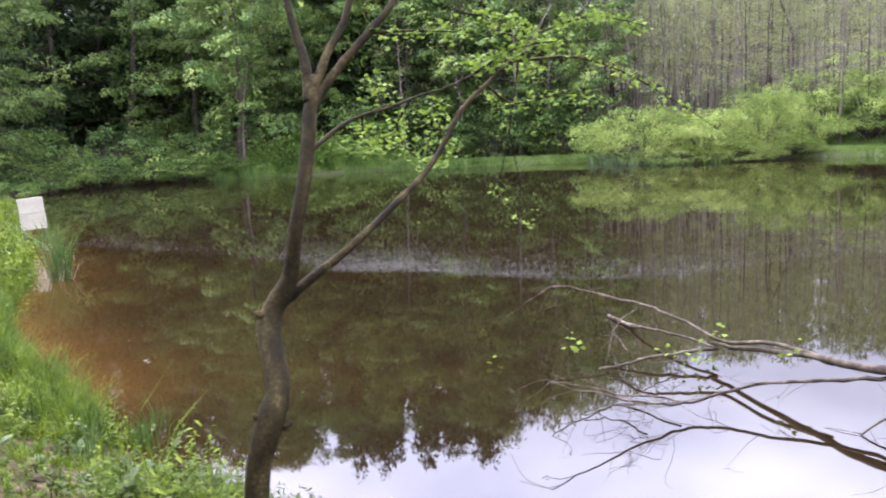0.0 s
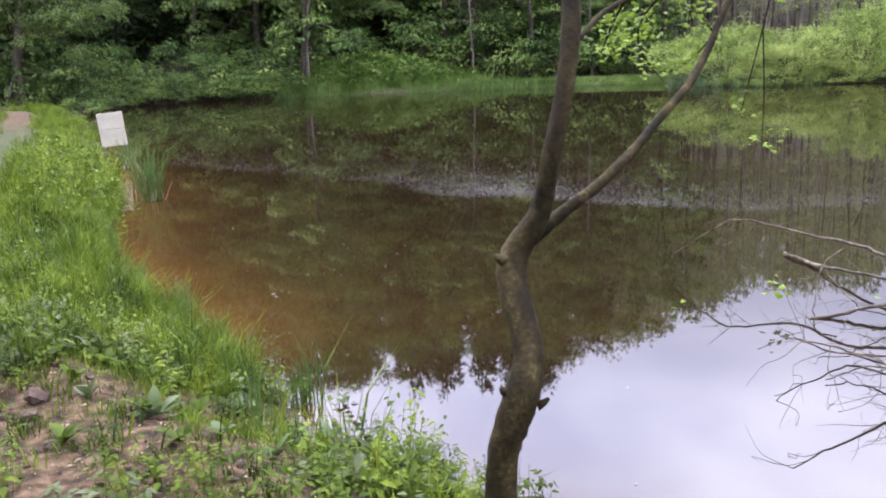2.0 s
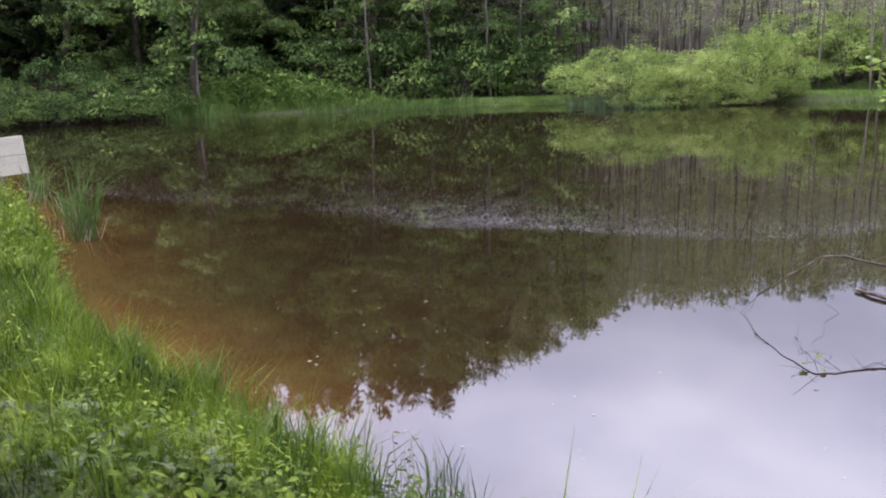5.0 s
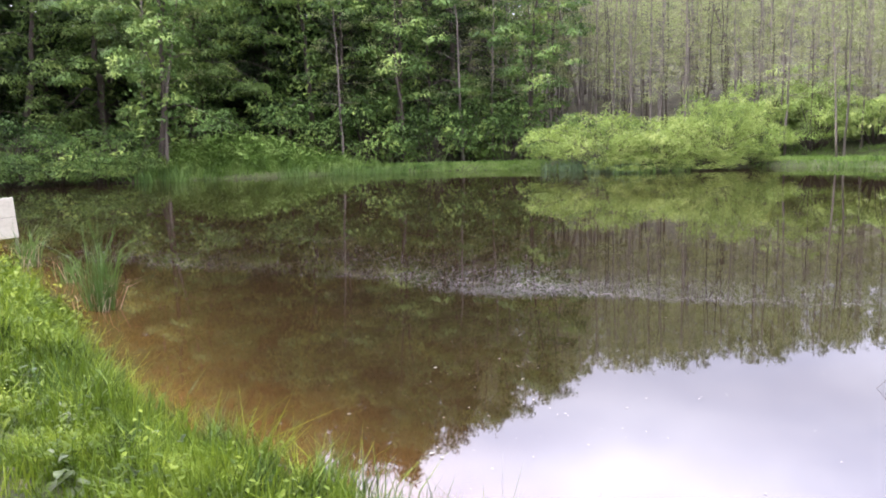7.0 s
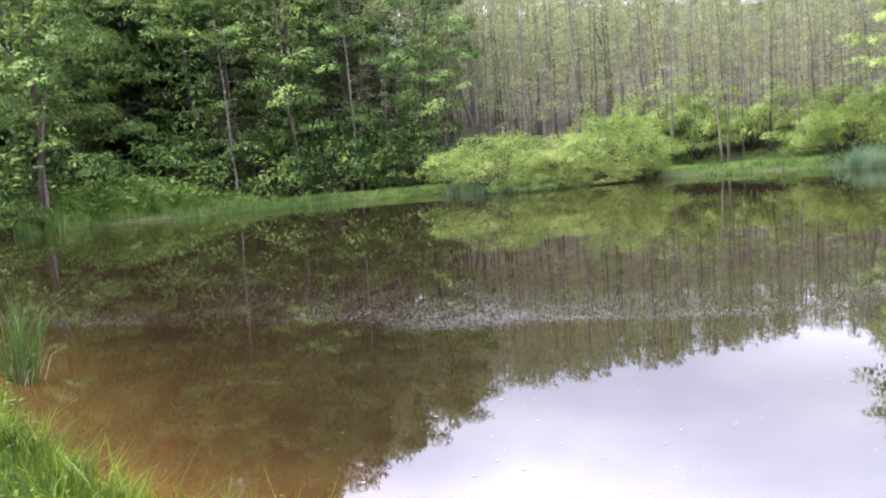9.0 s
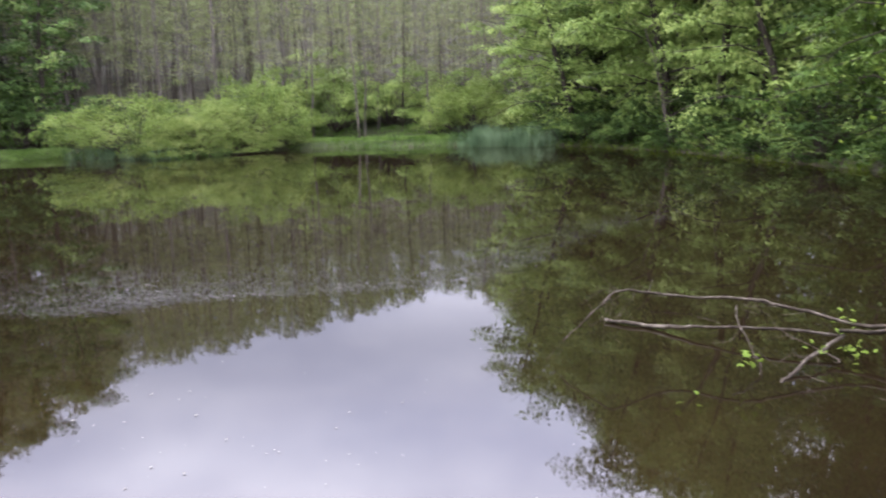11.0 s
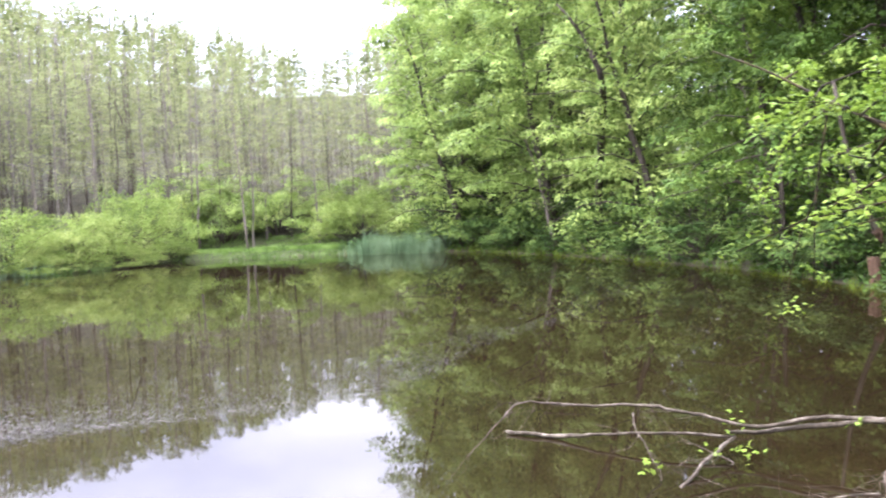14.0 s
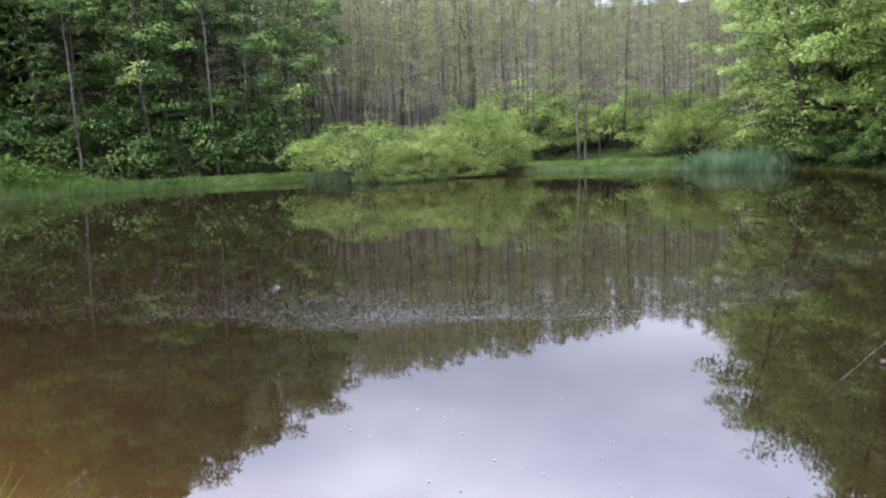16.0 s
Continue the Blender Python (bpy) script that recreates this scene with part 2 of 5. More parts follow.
def cards(pos, along, up, length, width):
    """Kite-shaped leaves, folded along the midrib: from pos, along a way, with a normal."""
    along = along / (np.linalg.norm(along, axis=1, keepdims=True) + 1e-9)
    side = np.cross(along, up)
    side /= np.linalg.norm(side, axis=1, keepdims=True) + 1e-9
    nrm = np.cross(side, along)
    L, W = np.asarray(length)[:, None], np.asarray(width)[:, None]
    mid = pos + along * L * 0.45
    v = np.stack([pos, mid + side * W * 0.5 + nrm * W * 0.15, pos + along * L - nrm * L * 0.08, mid - side * W * 0.5 + nrm * W * 0.15], 1)
    f = np.arange(len(pos) * 4).reshape(-1, 4)
    return v.reshape(-1, 3), f


def blades(pos, height, width, lean, rng):
    """Grass blades: two bent segments and a point each."""
    n = len(pos)
    az, face = rng.uniform(0, 2 * np.pi, n), rng.uniform(0, 2 * np.pi, n)
    out = np.stack([np.cos(az), np.sin(az), 0 * az], 1)
    sd = np.stack([np.cos(face), np.sin(face), 0 * az], 1) * (width / 2)[:, None]
    up = np.array([0, 0, 1.0])
    h, k = height[:, None], lean[:, None]
    m = pos + up * h * 0.55 + out * h * k * 0.22
    tip = pos + up * h * (1 - 0.25 * k) + out * h * k * 0.75
    v = np.stack([pos - sd, pos + sd, m + sd * 0.8, m - sd * 0.8, tip], 1).reshape(-1, 3)
    b = (np.arange(n) * 5)[:, None]
    f = (b + np.array([0, 1, 2, 3])).tolist() + (b + np.array([3, 2, 4])).tolist()
    return v, f


# ---- the lie of the land ----
SHORE = np.array([(-0.9, 4.48), (-1.5, 4.93), (-2.05, 5.36), (-2.4, 5.85), (-3.10, 6.6), (-3.84, 7.65), (-4.72, 8.75), (-5.45, 10.3), (-6.35, 12.9),
                  (-7.5, 15.3), (-9.2, 18.7), (-10.4, 21.2), (-13.0, 26.0), (-16.0, 32.0), (-18.8, 37.8), (-17.5, 40.5), (-15.0, 42.0), (-10.5, 43.2),
                  (-5.0, 44.8), (0.0, 46.2), (5.0, 45.4), (8.2, 44.6), (9.0, 41.2), (11.0, 39.2), (14.0, 39.4), (16.8, 40.6), (19.6, 38.4), (22.7, 34.7),
                  (24.5, 31.5), (24.6, 27.5), (23.0, 22.6), (20.5, 17.5), (18.0, 13.0), (14.6, 9.3), (12.0, 7.7), (9.4, 6.7), (7.3, 6.0), (5.5, 4.6),
                  (4.2, 3.4), (2.5, 2.6), (1.2, 2.9), (0.3, 3.6), (-0.4, 4.2)])
TRACK = np.array([(3.0, -4.0), (0.0, -0.5), (-2.3, 1.7), (-4.3, 4.1), (-5.6, 6.6), (-7.3, 10.2), (-12.6, 21.4), (-17.0, 29.0), (-22.0, 32.5), (-34.0, 37.0), (-50.0, 42.0)])


def to_line(p, line, closed=False):
    """Distance from points to a broken line."""
    best = np.full(len(p), 1e9)
    ends = np.roll(line, -1, 0) if closed else line[1:]
    for a, b in zip(line, ends):
        d = b - a
        t = np.clip(((p - a) @ d) / (d @ d), 0, 1)[:, None]
        best = np.minimum(best, np.linalg.norm(p - a - t * d, axis=1))
    return best


def pond_dist(p):
    """Metres to the shore, negative on the water."""
    p = np.asarray(p, float)
    inside = np.zeros(len(p), bool)
    for a, b in zip(SHORE, np.roll(SHORE, -1, 0)):
        cross = (a[1] > p[:, 1]) != (b[1] > p[:, 1])
        with np.errstate(divide="ignore", invalid="ignore"):
            x = (b[0] - a[0]) * (p[:, 1] - a[1]) / (b[1] - a[1]) + a[0]
        inside ^= cross & (p[:, 0] < x)
    d = to_line(p, SHORE, True)
    return np.where(inside, -d, d)


def step(x, a, b):
    t = np.clip((x - a) / (b - a), 0, 1)
    return t * t * (3 - 2 * t)


def wave(p, k, seed):
    """Cheap smooth unevenness, about -1 to 1."""
    r = np.random.default_rng(seed)
    s = 0
    for i in range(5):
        w, ph = r.normal(size=2) * k * 1.6 ** i, r.uniform(0, 6.28)
        s = s + np.sin(p @ w + ph) / 1.5 ** i
    return s / 2.2


def land(p):
    """Height of the ground over the water."""
    p = np.asarray(p, float)
    d = pond_dist(p) + 0.10 * wave(p, 2.2, 3) * step(to_line(p, TRACK), 0.5, 2.5)
    way = to_line(p, TRACK)
    near = 1 - step(way, 3.5, 12)
    z = np.where(d < 0, np.maximum(d * 0.35, -0.9), 0.46 * near * step(d, 0, 1.3) + (1 - near) * 0.30 * step(d, 0, 1.0))
    bear = np.degrees(np.arctan2(p[:, 0] + 4, p[:, 1] - 4))
    gentle = step(bear, 10, 18) * (1 - step(bear, 44, 50))
    hill = np.clip((d - 4) * (0.26 + 0.01 * gentle), 0, (14 + 7 * gentle) * (1 - 0.12 * step(bear, 30, 40) * (1 - step(bear, 50, 56)))) * step(way, 5, 16)
    mound = 1.15 * np.exp(-(((p[:, 0] + 7.2) / 3.6) ** 2 + ((p[:, 1] - 47.4) / 2.2) ** 2))
    rough = 0.035 * wave(p, 3.5, 5) * step(d, 0.2, 1.0) + 0.3 * wave(p, 0.25, 6) * step(way, 6, 16) * step(d, 2, 8)
    return z + hill + np.where(d > 0, mound, 0) + rough


def land_at(x, y):
    return float(land(np.array([[x, y]]))[0])


def ring_grid(cx, cy, radii, sectors):
    ang = np.linspace(0, 2 * np.pi, sectors, endpoint=False)
    xy = np.concatenate([[(cx, cy)], (np.array([cx, cy]) + radii[:, None, None] * np.stack([np.cos(ang), np.sin(ang)], -1)[None]).reshape(-1, 2)])
    n = len(radii)
    f = [[0, 1 + j, 1 + (j + 1) % sectors] for j in range(sectors)]
    f += [[1 + i * sectors + j, 1 + (i + 1) * sectors + j, 1 + (i + 1) * sectors + (j + 1) % sectors, 1 + i * sectors + (j + 1) % sectors] for i in range(n - 1) for j in range(sectors)]
    return xy, f


def ground_mat():
    m, n, l, out = node_mat("ground_soil_grass_litter")
    at1, at2 = n.new("ShaderNodeAttribute"), n.new("ShaderNodeAttribute")
    at1.attribute_name, at2.attribute_name = "sand", "wood"
    co, n1, n2, n3 = (n.new(k) for k in ("ShaderNodeTexCoord", "ShaderNodeTexNoise", "ShaderNodeTexNoise", "ShaderNodeTexNoise"))
    for q, s, d in ((n1, 1.3, 8), (n2, 14, 8), (n3, 90, 4)):
        q.inputs["Scale"].default_value, q.inputs["Detail"].default_value = s, d
        l.new(co.outputs["Object"], q.inputs["Vector"])
    grass = ramp_node(n, [(0.3, (0.014, 0.019, 0.006)), (0.55, (0.030, 0.038, 0.010)), (0.75, (0.060, 0.046, 0.026))])
    sand = ramp_node(n, [(0.32, (0.010, 0.0065, 0.003)), (0.46, (0.040, 0.025, 0.011)), (0.58, (0.080, 0.052, 0.026)), (0.75, (0.150, 0.106, 0.060))])
    wood = ramp_node(n, [(0.3, (0.015, 0.013, 0.007)), (0.55, (0.034, 0.030, 0.015)), (0.75, (0.034, 0.038, 0.014))])
    for r, q in ((grass, n2), (sand, n2), (wood, n1)):
        l.new(q.outputs[0], r.inputs[0])
    jit = n.new("ShaderNodeMath")
    jit.operation, jit.inputs[1].default_value = "MULTIPLY_ADD", 0.9
    l.new(n1.outputs[0], jit.inputs[0])
    jit.inputs[1].default_value = 1.2
    sub = n.new("ShaderNodeMath")
    sub.operation, sub.inputs[1].default_value = "SUBTRACT", 0.6
    l.new(at1.outputs["Fac"], sub.inputs[0])
    l.new(sub.outputs[0], jit.inputs[2])
    edge = n.new("ShaderNodeMapRange")
    edge.inputs[1].default_value, edge.inputs[2].default_value = 0.25, 0.75
    l.new(jit.outputs[0], edge.inputs[0])
    mx1, mx2 = n.new("ShaderNodeMix"), n.new("ShaderNodeMix")
    mx1.data_type = mx2.data_type = "RGBA"
    l.new(edge.outputs[0], mx1.inputs[0])
    l.new(grass.outputs[0], mx1.inputs[6])
    l.new(sand.outputs[0], mx1.inputs[7])
    l.new(at2.outputs["Fac"], mx2.inputs[0])
    l.new(mx1.outputs[2], mx2.inputs[6])
    l.new(wood.outputs[0], mx2.inputs[7])
    p, b, hs = n.new("ShaderNodeBsdfPrincipled"), n.new("ShaderNodeBump"), n.new("ShaderNodeMath")
    hs.operation = "ADD"
    l.new(n2.outputs[0], hs.inputs[0])
    l.new(n3.outputs[0], hs.inputs[1])
    b.inputs["Strength"].default_value, b.inputs["Distance"].default_value = 0.8, 0.03
    l.new(hs.outputs[0], b.inputs["Height"])
    l.new(b.outputs[0], p.inputs["Normal"])
    l.new(mx2.outputs[2], p.inputs["Base Color"])
    p.inputs["Roughness"].default_value = 0.95
    p.inputs["Specular IOR Level"].default_value = 0.2
    l.new(p.outputs[0], out.inputs[0])
    return m


radii = np.concatenate([np.linspace(0.15, 9, 70), np.geomspace(9.2, 75, 90), np.geomspace(82, 1500, 14)])
gxy, gf = ring_grid(-2.6, 4.4, radii, 240)
gz = land(gxy)
ground_me = mesh_of("ground", np.column_stack([gxy, gz]), gf, ground_mat(), True)
way = to_line(gxy, TRACK)
gd = pond_dist(gxy)
sand = np.maximum((1 - step(way, 0.35, 1.1)) * np.interp(gxy[:, 1], [4, 7, 18, 24], [1.0, 0.4, 0.1, 0.8]), 0.85 * (1 - step(np.minimum(np.hypot(gxy[:, 0] + 2.6, gxy[:, 1] - 4.1), np.hypot(gxy[:, 0] + 1.9, gxy[:, 1] - 4.4) + 0.35), 0.9, 1.9)))
east = step(gxy[:, 0] - 0.35 * gxy[:, 1], 4.0, 8.0)
west = step(-gxy[:, 0], 8.5, 10.5) * step(gxy[:, 1], 38, 41)
meadow = step(gxy[:, 0], 15, 17) * (1 - step(gxy[:, 0], 30, 32)) * step(gxy[:, 1], 31, 34)
wood = step(way, 3, 6) * np.maximum(np.maximum(step(gd - 5.0 * meadow, 1.5, 6), east * (1 - meadow)), west)
for key, val in (("sand", sand), ("wood", wood)):
    ground_me.attributes.new(key, "FLOAT", "POINT").data.foreach_set("value", val.astype(np.float32))
tagged(piece("ground", ground_me), "bank of reddish sandy soil, grass and forest litter", "ground", kind="structure")


def water_mat():
    """Still, murky water: a mirror gloss over brown silt that shows lighter in the shallows."""
    m, n, l, out = node_mat("pond_water")
    at = n.new("ShaderNodeAttribute")
    at.attribute_name = "shallow"
    co, n1, n2, n3 = (n.new(k) for k in ("ShaderNodeTexCoord", "ShaderNodeTexNoise", "ShaderNodeTexNoise", "ShaderNodeTexNoise"))
    for q, s, d in ((n1, 0.55, 5), (n2, 5.0, 3), (n3, 1.1, 2)):
        q.inputs["Scale"].default_value, q.inputs["Detail"].default_value = s, d
        l.new(co.outputs["Object"], q.inputs["Vector"])
    jit = n.new("ShaderNodeMath")
    jit.operation, jit.inputs[1].default_value = "MULTIPLY_ADD", 0.5
    l.new(n1.outputs[0], jit.inputs[0])
    off = n.new("ShaderNodeMath")
    off.operation, off.inputs[1].default_value = "SUBTRACT", 0.25
    l.new(at.outputs["Fac"], off.inputs[0])
    l.new(off.outputs[0], jit.inputs[2])
    r = ramp_node(n, [(0.04, (0.0070, 0.0047, 0.0021)), (0.30, (0.0120, 0.0074, 0.0027)), (0.60, (0.026, 0.0140, 0.0040)), (0.92, (0.056, 0.0275, 0.0070))])
    l.new(jit.outputs[0], r.inputs[0])
    p, b = n.new("ShaderNodeBsdfPrincipled"), n.new("ShaderNodeBump")
    l.new(r.outputs[0], p.inputs["Base Color"])
    p.inputs["IOR"].default_value = 1.333
    p.inputs["Roughness"].default_value = 0.02
    hs = n.new("ShaderNodeMath")
    hs.operation, hs.inputs[1].default_value = "MULTIPLY_ADD", 0.25
    l.new(n2.outputs[0], hs.inputs[0])
    l.new(n3.outputs[0], hs.inputs[2])
    b.inputs["Strength"].default_value, b.inputs["Distance"].default_value = 0.018, 0.02
    l.new(hs.outputs[0], b.inputs["Height"])
    l.new(b.outputs[0], p.inputs["Normal"])
    l.new(p.outputs[0], out.inputs[0])
    return m


wxy, wf = ring_grid(-2.6, 8.0, np.concatenate([np.linspace(0.2, 12, 60), np.geomspace(12.4, 62, 50)]), 200)
wd = pond_dist(wxy)
wf = [f for f in wf if min(wd[i] for i in f) < 0.9]
water_me = mesh_of("water", np.column_stack([wxy, 0 * wd]), wf, water_mat(), True)
south = np.array([(-0.9, 4.48), (-2.4, 5.85), (-3.95, 7.5), (-5.45, 10.2), (-6.35, 12.9), (-7.5, 15.3), (-9.2, 18.7), (-10.4, 21.2)])
shallow = np.exp(-to_line(wxy, south) / 1.4) * 1.0 * step(np.hypot(wxy[:, 0] + 0.9, wxy[:, 1] - 4.6), 0.4, 4.0) * np.interp(wxy[:, 1], [8.5, 11.0], [1.0, 0.78])
shallow = np.maximum(shallow, 0.9 * np.exp(-to_line(wxy, SHORE, True) / 0.5) * 0.6)
water_me.attributes.new("shallow", "FLOAT", "POINT").data.foreach_set("value", shallow.astype(np.float32))
tagged(piece("water", water_me), "still murky brown pond water mirroring trees and sky", "water", kind="structure")

# ---- trees ----


def domes(heart, big, count, rng):
    """Leaves over drooping umbrella-shaped sprays: places, the ways they point and their upper sides."""
    w = rng.choice(len(heart), count, p=big ** 2 / (big ** 2).sum())
    d = rng.normal(size=(count, 3))
    d[:, 2] = np.abs(d[:, 2]) - 0.25
    d /= np.linalg.norm(d, axis=1, keepdims=True)
    r = big[w] * (0.55 + 0.5 * rng.random(count) ** 0.6)
    lump = 1 + 0.22 * np.sin(5.0 * d[:, 0] + 3.1 * w) * np.cos(4.3 * d[:, 1] + 1.7 * w)
    q = heart[w] + d * (r * lump)[:, None] * np.array([1.0, 1.0, 0.50])
    fan = d * np.array([1.0, 1.0, 0.3]) - np.array([0, 0, 0.35])
    return q, fan, d * np.array([0.55, 0.55, 0.8]) + np.array([0, 0, 0.45])


def tree(name, seed, height, spread, low, bark, leaf, limbs, leaves, size, trunk_r, lean=(0, 0), flat=0.12, top_up=0.9, gap=0.0, twig=0.5, bare=0.0, far=False, taper=0.93, cone=False, sway=0.012, clump=0.0):
    """A tapered trunk, limbs of their own and a crown of many leaves in flat sprays. Built at the origin."""
    rng = np.random.default_rng(seed)
    root = new(name)
    n = 14
    t = np.linspace(0, 1, n)
    wob = np.cumsum(rng.normal(size=(n, 2)) * sway * height, 0) * 0.6
    axis = np.column_stack([wob[:, 0] + lean[0] * height * t ** 1.3, wob[:, 1] + lean[1] * height * t ** 1.3, height * 0.97 * t - 0.35 * (1 - t)])
    axis[0, :2] = 0
    rad = trunk_r * (1 - t * taper) + 0.45 * trunk_r * np.exp(-t * 28)
    wood, pos, ways, ups = [tube(axis, rad, 6 if far else 8, 0.05, rng)], [], [], []
    per = leaves / limbs
    for i in range(limbs):
        h = low + (0.98 - low) * ((i + rng.uniform(0.1, 0.9)) / limbs)
        base = np.array([np.interp(h, t, axis[:, k]) for k in range(3)])
        az = i * 2.39996 + rng.normal() * 0.5
        u = (h - low) / (1 - low)
        reach = spread * (0.55 + 0.45 * math.sin(min(1, u * 1.9 + 0.35) * math.pi * 0.5)) * (1 - u ** 2.2) ** 0.7 * rng.uniform(0.65, 1.12) + 0.06 * spread
        if cone:
            reach = spread * ((1 - u) ** 0.85 + 0.04) * rng.uniform(0.75, 1.1)
        rise = top_up * (0.25 + 0.75 * u) + rng.normal() * 0.12
        out = np.array([math.cos(az), math.sin(az), 0])
        m = 4 if far else 6
        s = np.linspace(0, 1, m)
        line = base + out * reach * s[:, None] + np.array([0, 0, 1]) * (reach * (rise * s - 0.42 * s ** 2.2))[:, None]
        line[1:] += rng.normal(size=(m - 1, 3)) * 0.035 * reach
        wood.append(tube(line, np.interp(h, t, rad) * 0.27 * (1 - 0.9 * s) + 0.005, 3))
        if rng.random() < bare:
            continue
        k = int(per * (0.30 + 1.15 * reach / spread) * rng.uniform(0.45, 1.55))
        side = np.array([-math.sin(az), math.cos(az), 0])
        n_tw = max(4, int(5 + reach * twig * 4))
        s0 = np.sort(rng.beta(1.5, 1.1, n_tw) * 0.85 + 0.15)
        hand = np.where(np.arange(n_tw) % 2 == 0, 1.0, -1.0)
        tw_len = (0.20 + 0.42 * reach * (1 - 0.55 * s0)) * rng.uniform(0.6, 1.15, n_tw)
        tw_way = out * 0.75 + side * (hand * rng.uniform(0.5, 1.1, n_tw))[:, None] + np.array([0, 0, 1]) * rng.normal(0, 0.10, (n_tw, 1))
        tw_way /= np.linalg.norm(tw_way, axis=1, keepdims=True)
        w = rng.choice(n_tw, k, p=tw_len / tw_len.sum())
        u = rng.beta(1.3, 1.0, k) * tw_len[w]
        c = np.stack([np.interp(s0[w], s, line[:, j]) for j in range(3)], 1)
        q = c + tw_way[w] * u[:, None] + rng.normal(size=(k, 3)) * np.array([0.11, 0.11, flat * 0.5])
        q[:, 2] -= 0.22 * u ** 2 + 0.02
        fan = tw_way[w]
        if clump:
            n_cl = max(3, int(1.5 + reach * 1.25))
            s1 = np.sort(rng.uniform(0.30, 1.0, n_cl))
            heart = np.stack([np.interp(s1, s, line[:, j]) for j in range(3)], 1)
            heart += side * (np.where(np.arange(n_cl) % 2, 1, -1) * rng.uniform(0.05, 0.42, n_cl) * reach * (1.15 - 0.7 * s1))[:, None]
            heart[:, 2] += rng.normal(0, 0.08, n_cl) * reach - 0.15
            big = clump * rng.uniform(0.55, 1.3, n_cl)
            q, fan, lid = domes(heart, big, k, rng)
        pos.append(q)
        ways.append(fan + rng.normal(size=q.shape) * 0.45 - np.array([0, 0, 0.2]))
        ups.append(lid + rng.normal(size=q.shape) * 0.20 if clump else np.array([0, 0, 1.0]) + out * 0.25 + rng.normal(size=q.shape) * 0.42)
    piece("trunk", mesh_of("trunk", *join(wood), bark, True), root)
    inner = leaves // 9 if spread > 2.5 else 0
    if inner:
        h = rng.uniform(low * 0.6, 0.93, inner)
        c = np.stack([np.interp(h, t, axis[:, k]) for k in range(3)], 1)
        a, r = rng.uniform(0, 6.28, inner), spread * 0.40 * np.sqrt(rng.random(inner)) * (1 - 0.8 * h)
        pos.append(c + np.stack([np.cos(a) * r, np.sin(a) * r, 0 * r], 1))
        ways.append(rng.normal(size=(inner, 3)))
        ups.append(rng.normal(size=(inner, 3)))
    pos, ways, ups = np.concatenate(pos), np.concatenate(ways), np.concatenate(ups)
    sz = size * rng.uniform(0.6, 1.3, len(pos))
    if inner:
        sz[-inner:] *= 1.9
    v, f = cards(pos, ways, ups, sz * (1.32 if far else 1.0), sz * (0.9 if far else 0.66))
    piece("crown", mesh_of("crown", v, [q[:3] for q in f] if far else f, leaf), root)
    return root


def shrub(name, seed, height, spread, leaf, stems, leaves, size, slim=0.4, bark=BARK, rise=0.12, thin=False, tuft=0.22, lift=0.0):
    """Many stems from one root, leaves all over a domed, uneven outline."""
    rng = np.random.default_rng(seed)
    root = new(name)
    wood, tips = [], []
    for i in range(stems):
        az, el = rng.uniform(0, 2 * np.pi), math.acos(rng.uniform(rise, 0.98))
        tip = np.array([spread * math.sin(el) * math.cos(az), spread * math.sin(el) * math.sin(az), height * (math.cos(el) * 0.85 + 0.15)]) * rng.uniform(0.72, 1.08)
        mid = tip * np.array([0.45, 0.45, 0.62]) + rng.normal(size=3) * 0.05 * spread
        line = glide([(0.12 * tip[0], 0.12 * tip[1], -0.2), mid, tip], 6)
        wood.append(tube(line * np.array([0.94, 0.94, 0.92]), 0.030 * (1 - np.linspace(0, 0.9, 6)), 4))
        tips.append(tip)
    piece("branchwork", mesh_of("branchwork", *join(wood), bark, True), root)
    tips = np.array(tips)
    pos, ways, lids = domes(tips * rng.uniform(0.72, 0.95, (stems, 1)), tuft * spread * rng.uniform(0.6, 1.3, stems), leaves, rng)
    pos[:, 2] = np.maximum(pos[:, 2], 0.04 + 0.05 * rng.random(len(pos)))
    ways = ways + np.array([0, 0, lift]) + rng.normal(size=pos.shape) * 0.35
    sz = size * rng.uniform(0.6, 1.3, len(pos))
    v, f = cards(pos, ways, lids + rng.normal(size=pos.shape) * 0.35, sz * (1.3 if thin else 1.0), sz * slim * (1.3 if thin else 1.0))
    piece("crown", mesh_of("crown", v, [q[:3] for q in f] if thin else f, leaf), root)
    return root


def put(ob, x, y, turn=0.0, size=1.0, tall=1.0, sink=0.05):
    return pose(x, y, land_at(x, y) - sink, 0, 0, turn) @ Matrix.Diagonal((size, size, size * tall, 1))


# how high the tree tops stand over the far side, by bearing (degrees right of straight ahead), from the mirrored eye
TOPS = np.array([(-60, 24), (-20, 24), (6, 23.4), (14, 20.0), (18, 17.6), (24, 16.5), (32, 15.2), (37, 13.9), (42, 12.9), (46, 15.5), (49, 20.8), (55, 24.5), (58, 27), (65, 30), (80, 36), (120, 38)], float)


def top_height(x, y):
    b = math.degrees(math.atan2(x + 4.0, y - 4.0))
    return math.hypot(x + 4.0, y - 4.0) * math.tan(radians(np.interp(b, TOPS[:, 0], TOPS[:, 1]))) - 2.0


